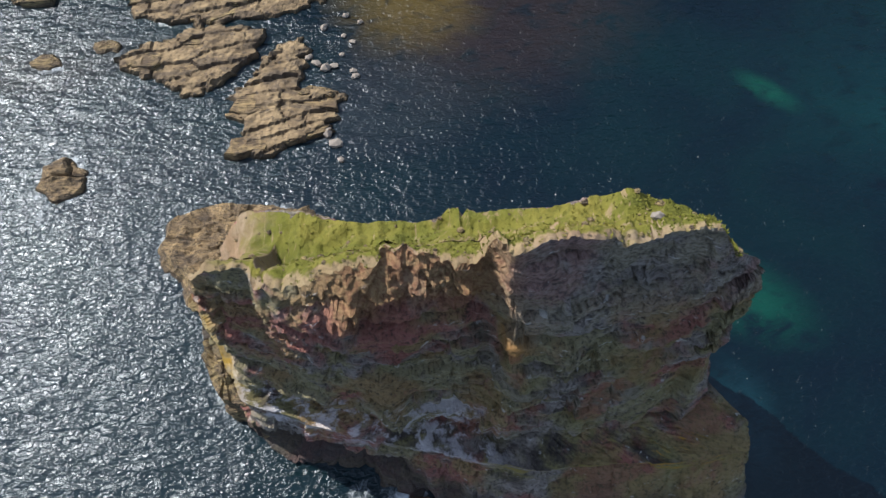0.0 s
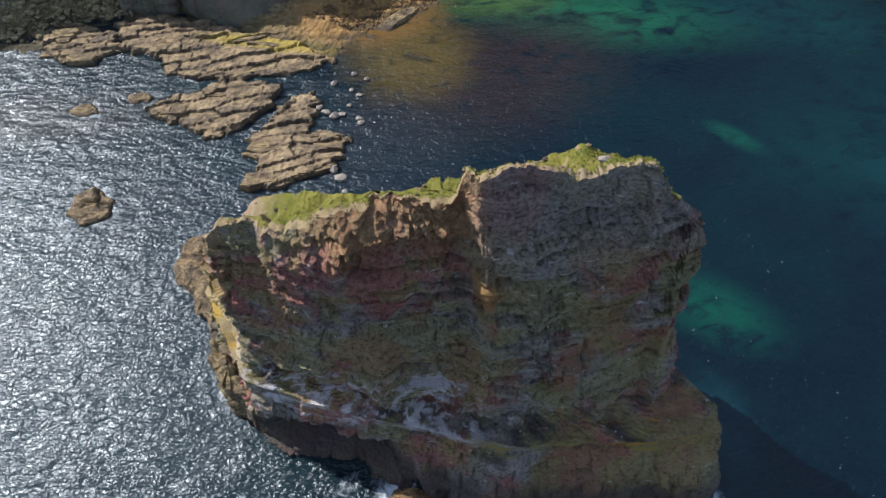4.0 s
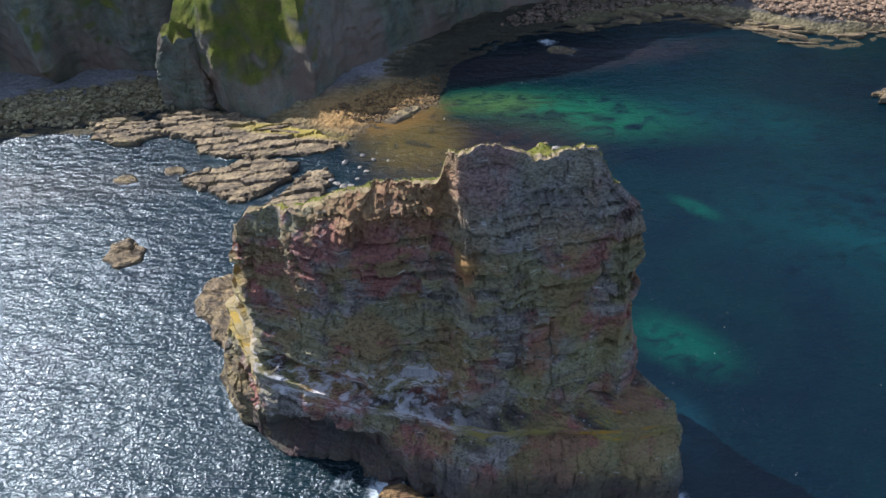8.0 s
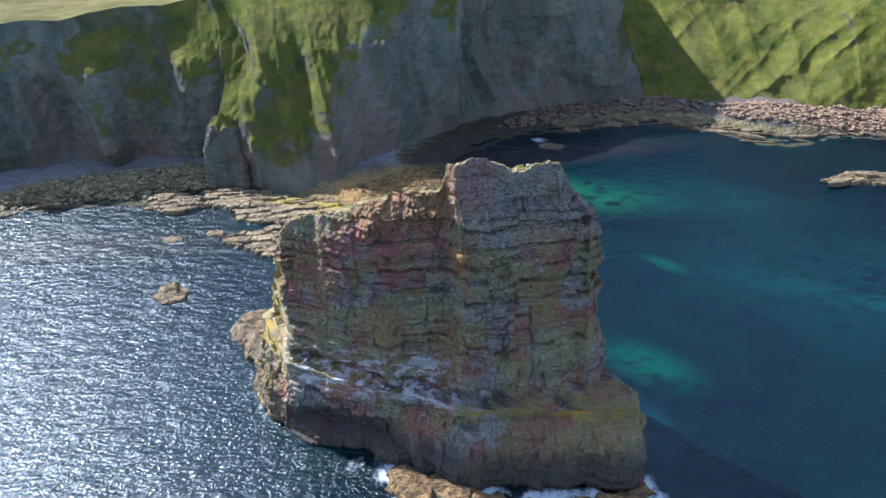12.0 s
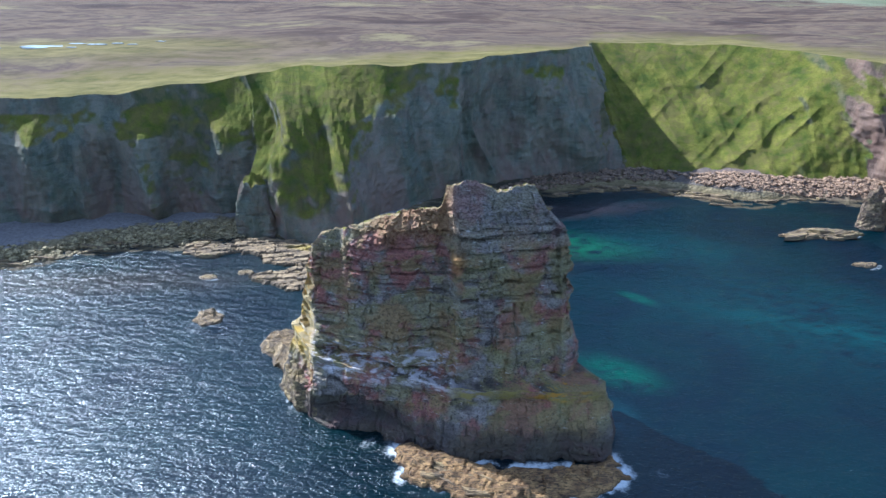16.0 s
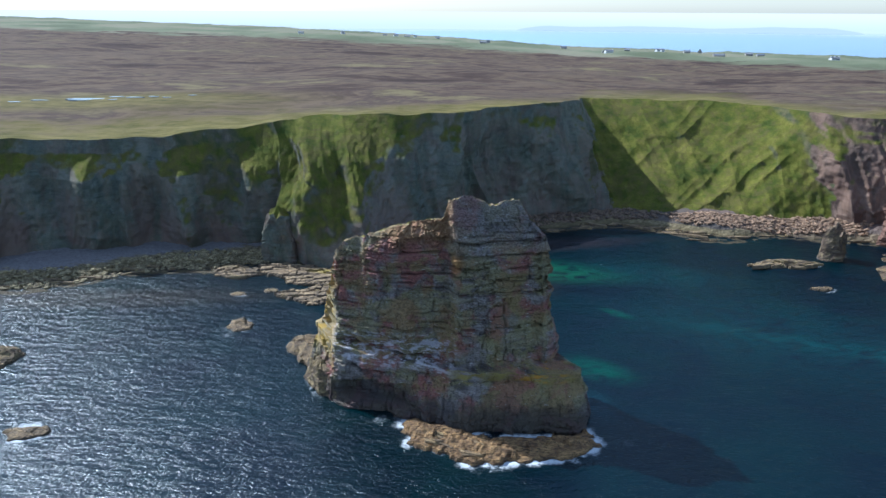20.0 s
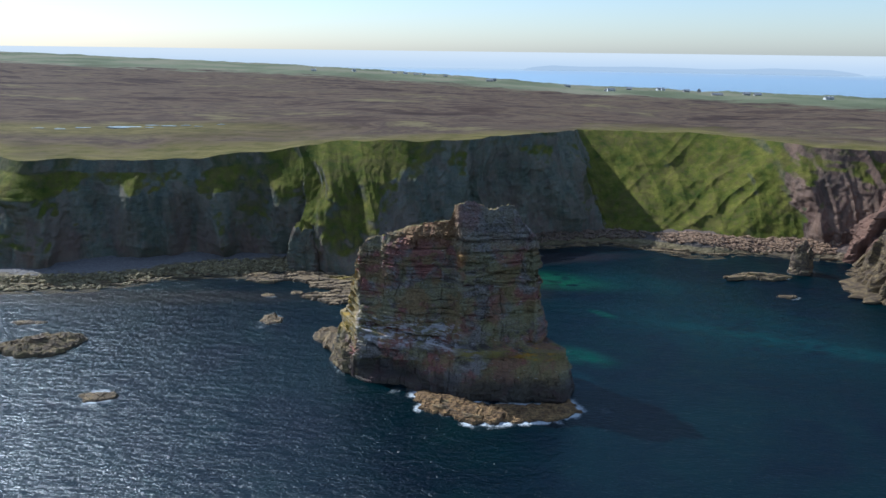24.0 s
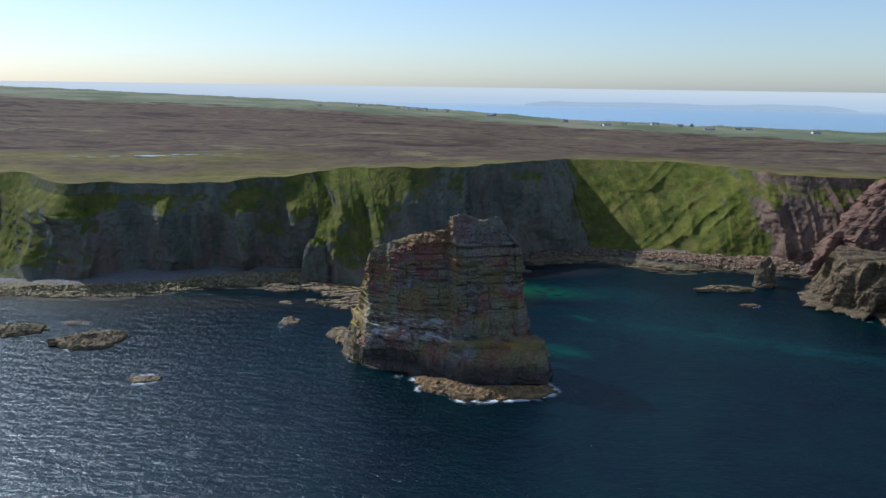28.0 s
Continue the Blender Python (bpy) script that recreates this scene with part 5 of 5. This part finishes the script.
boulder_field("boulders", "amber pebbles and cobbles of the cove", [(-26, 122), (-12, 117), (2, 122), (8, 130), (9, 145), (-8, 134)], 900, 12, (0.25, 0.6), AMBER_ROCK)

rng = random.Random(15)
pale = make_plain("pale_boulder", (0.27, 0.23, 0.19))
boulder_kinds = []
for i in range(5):
    co, fa = boulder_mesh(rng)
    me = bpy.data.meshes.new("boulder")
    me.from_pydata(co.tolist(), [], fa)
    me.materials.append(pale)
    boulder_kinds.append(me)
for x, y, r in ((-19.5, 88.5, 1.1), (-17.6, 87.2, 1.3), (-16, 87.6, 0.9), (-14.4, 90.5, 0.8), (-12, 86, 0.8), (-11.6, 84.6, 0.9), (-14, 95.5, 0.8), (-12.2, 93.8, 0.7), (-18, 98, 0.9), (-15.5, 68.5, 1.3), (-17, 71, 1.2), (-14.6, 64.7, 0.9), (-21, 90.2, 0.9), (-10.5, 99, 0.7), (-13.5, 101, 0.8)):
    ob = new("boulder", rng.choice(boulder_kinds))
    ob.matrix_basis = pose(x, y, 0.15, 0, 0, rng.uniform(0, 360)) @ Matrix.Scale(r, 4)
    tagged(ob, "pale weathered boulder in the amber shallows", "boulder", "boulders by the slabs")

# the pale shingle ridge in the cove
islet("shingle_bank", "pale shingle bank in the amber shallows", [(-9, 118), (-5, 116.5), (-1, 120), (3, 125), (2, 127), (-3, 125)], 1.0, SHORE_ROCK, 61, 0.5, 0.2, 0.6, 3.0, 0.6, 0.6)

# ---- moor details: bog pools and farms ----
def ground_at(x, y):
    d = y - EYE[1]
    a = (x - EYE[0]) / d
    i = int(np.argmin(np.abs(RIM_WAY - a)))
    f = max((d - RIM_NEAR[i]) / (float(np.interp(a, CREST_A, CREST_FAR)) - RIM_NEAR[i]), 0) ** (1 / 2.2)
    return float(moor_height(a, d, i) + moor_swell(x, y, f))


POOL = Nodes("bog_water")
POOL.bsdf.inputs["IOR"].default_value = 1.333
POOL = POOL.done((0.09, 0.10, 0.105), 0.16, None, 1.0)
rng = random.Random(17)
for x, y, rx, ry in ((-228, 300, 9, 3.5), (-218, 294, 12, 3), (-221, 288, 8, 2.2), (-206, 306, 5, 2), (-248, 291, 5, 2), (-260, 283, 4, 1.6), (-190, 294, 6, 1.8), (-180, 300, 3, 1.4), (-170, 296, 3, 1.2), (-276, 286, 4, 1.5), (-200, 286, 3, 1.2), (-158, 310, 3, 1.2)):
    p = blob(0, 0, rx, ry, 14, rng.randint(0, 999))
    z = ground_at(x, y)
    ob = mesh_object("pool", [(px, py, 0) for px, py in p] + [(px * 1.04, py * 1.04, -0.6) for px, py in p], [tuple(range(14))] + [(i, i + 14, (i + 1) % 14 + 14, (i + 1) % 14) for i in range(14)], POOL)
    ob.location = (x, y, z + 0.35)
    tagged(ob, "shallow shining bog pool in the moor", "pool", "bog pools")


def house(x, y, length, wall, turn, chimneys=2):
    """A long low cottage with gables, slate roof, chimneys, door and windows."""
    e = thing("house", "small white cottage with a slate roof" if wall is WHITE_WALL else "grey stone farm building with a slate roof", "house", "scattered farms")
    w, h, r = 6.5, 3.4, 2.6
    L = length / 2
    v = [(-L, -w / 2, -2), (L, -w / 2, -2), (L, w / 2, -2), (-L, w / 2, -2), (-L, -w / 2, h), (L, -w / 2, h), (L, w / 2, h), (-L, w / 2, h), (-L, 0, h + r), (L, 0, h + r)]
    mesh_object("wall", v, [(0, 1, 5, 4), (1, 2, 6, 9, 5), (2, 3, 7, 6), (3, 0, 4, 8, 7)], wall, e)
    o = 0.4
    v = [(-L - o, -w / 2 - o, h - 0.3), (L + o, -w / 2 - o, h - 0.3), (L + o, 0, h + r + 0.1), (-L - o, 0, h + r + 0.1), (-L - o, w / 2 + o, h - 0.3), (L + o, w / 2 + o, h - 0.3)]
    v += [(a, b, c + 0.25) for a, b, c in v]
    roof = mesh_object("roof", v, [(0, 1, 2, 3), (3, 2, 5, 4), (6, 9, 8, 7), (9, 10, 11, 8), (0, 6, 7, 1), (4, 5, 11, 10), (0, 3, 9, 6), (3, 4, 10, 9), (1, 7, 8, 2), (2, 8, 11, 5)], SLATE, e)

    def box(nm, cx, cy, cz, sx, sy, sz, mat, parent):
        q = [(cx + i * sx / 2, cy + j * sy / 2, cz + k * sz / 2) for k in (-1, 1) for i, j in ((-1, -1), (1, -1), (1, 1), (-1, 1))]
        return mesh_object(nm, q, [(3, 2, 1, 0), (4, 5, 6, 7), (0, 1, 5, 4), (1, 2, 6, 5), (2, 3, 7, 6), (3, 0, 4, 7)], mat, parent)

    for i in range(chimneys):
        box("chimney", (L - 0.6) * (1 if i else -1), 0, h + r + 0.7, 0.9, 0.9, 1.7, wall, roof)
    for i in range(3):
        box("window", -L + length * (i + 0.7) / 3.4, -w / 2 - 0.02, 1.7, 1.0, 0.1, 1.2, DARK_GLASS, e)
    box("door", L * 0.15, -w / 2 - 0.02, 1.0, 1.0, 0.1, 2.0, SLATE, e)
    e.matrix_basis = pose(x, y, ground_at(x, y), 0, 0, turn)


for bearing, d, length, wall, turn in (
        (0.225, 1560, 17, WHITE_WALL, 12), (0.218, 1585, 10, GREY_WALL, 80), (0.25, 1700, 12, GREY_WALL, -15), (0.29, 1640, 11, WHITE_WALL, 30), (0.296, 1650, 8, WHITE_WALL, 10), (0.328, 1600, 13, GREY_WALL, 5),
        (0.345, 1580, 9, GREY_WALL, 60), (0.37, 1520, 22, GREY_WALL, 2), (0.41, 1540, 14, GREY_WALL, -8), (0.425, 1530, 16, GREY_WALL, 8), (0.518, 1380, 10, WHITE_WALL, 20), (0.524, 1384, 9, WHITE_WALL, 10), (0.166, 1800, 14, GREY_WALL, 15), (0.06, 1900, 16, GREY_WALL, -10), (0.066, 1930, 10, GREY_WALL, 30),
        (-0.18, 2100, 14, WHITE_WALL, 0), (-0.125, 2150, 10, WHITE_WALL, 25), (-0.055, 2250, 13, WHITE_WALL, 10), (-0.04, 2300, 18, GREY_WALL, 0), (-0.07, 2280, 12, GREY_WALL, 15), (-0.03, 2260, 9, WHITE_WALL, 50), (0.0, 2200, 12, GREY_WALL, 5)):
    house(EYE[0] + bearing * d, EYE[1] + d, length, wall, turn)

# ---- dressing of the stack's top: tussocks and loose stones ----
def cap_points(T, count, seed, rim_side):
    rng = np.random.RandomState(seed)
    r = (rng.rand(count) ** (1.6 if rim_side else 0.8) * (T.shape[0] - 1.01)).astype(int)
    c = rng.randint(0, T.shape[1], count)
    f = rng.rand(count)[:, None]
    return T[r, c] * (1 - f) + T[np.minimum(r + 1, T.shape[0] - 1), c] * f


def tussocks():
    P = cap_points(CAPS["grass_cap"], 1600, 4, False)
    rng = np.random.RandomState(5)
    V, F = [], []
    for x, y, z in P:
        if x < -17 + 3 * rng.rand():
            continue
        h = rng.uniform(0.05, 0.15)
        for k in range(4):
            a = rng.uniform(0, 6.28)
            dx, dy = math.cos(a), math.sin(a)
            w, lean = rng.uniform(0.06, 0.13), rng.uniform(0.1, 0.35)
            b = len(V)
            V += [(x - dy * w, y + dx * w, z - 0.05), (x + dy * w, y - dx * w, z - 0.05), (x + dx * lean * 0.6 + dy * w * 0.6, y + dy * lean * 0.6 - dx * w * 0.6, z + h * 0.7), (x + dx * lean, y + dy * lean, z + h)]
            F += [(b, b + 1, b + 2), (b, b + 2, b + 3)]
    k = Nodes("tussock_grass")
    g, b = grass_colour(k)
    ob = mesh_object("grass", V, F, k.done(k.mix(0.35, g, (0.12, 0.115, 0.028)), 0.9, None, 0.1))
    tagged(ob, "rough green tussock grass on top of the stack", "grass", kind="stuff")


def loose_stones():
    P = cap_points(CAPS["grass_cap"], 150, 8, True)
    rng = random.Random(9)
    kinds = [boulder_mesh(rng) for _ in range(6)]
    V, F, n = [], [], 0
    for x, y, z in P:
        co, fa = rng.choice(kinds)
        r = 0.12 + 0.4 * rng.random() ** 3
        V.append(co * r + (x, y, z + 0.2 * r))
        F += [tuple(i + n for i in f) for f in fa]
        n += len(co)
    ob = mesh_object("stones", np.concatenate(V), F, SHORE_ROCK)
    tagged(ob, "loose pale stones along the rim of the stack", "stones", kind="stuff")


tussocks()
loose_stones()

# the pale stone on the highest point of the turf
T = CAPS["grass_cap"].reshape(-1, 3)
T = T[(T[:, 0] > 16) & (T[:, 0] < 20) & (T[:, 1] > 17.5)]
x, y, z = T[np.argmax(T[:, 2])]
co, fa = boulder_mesh(random.Random(33))
ob = mesh_object("boulder", co * (0.6, 0.45, 0.45), fa, pale)
ob.location = (x, y, z + 0.12)
tagged(ob, "pale flat-topped stone on the grassy summit", "boulder")
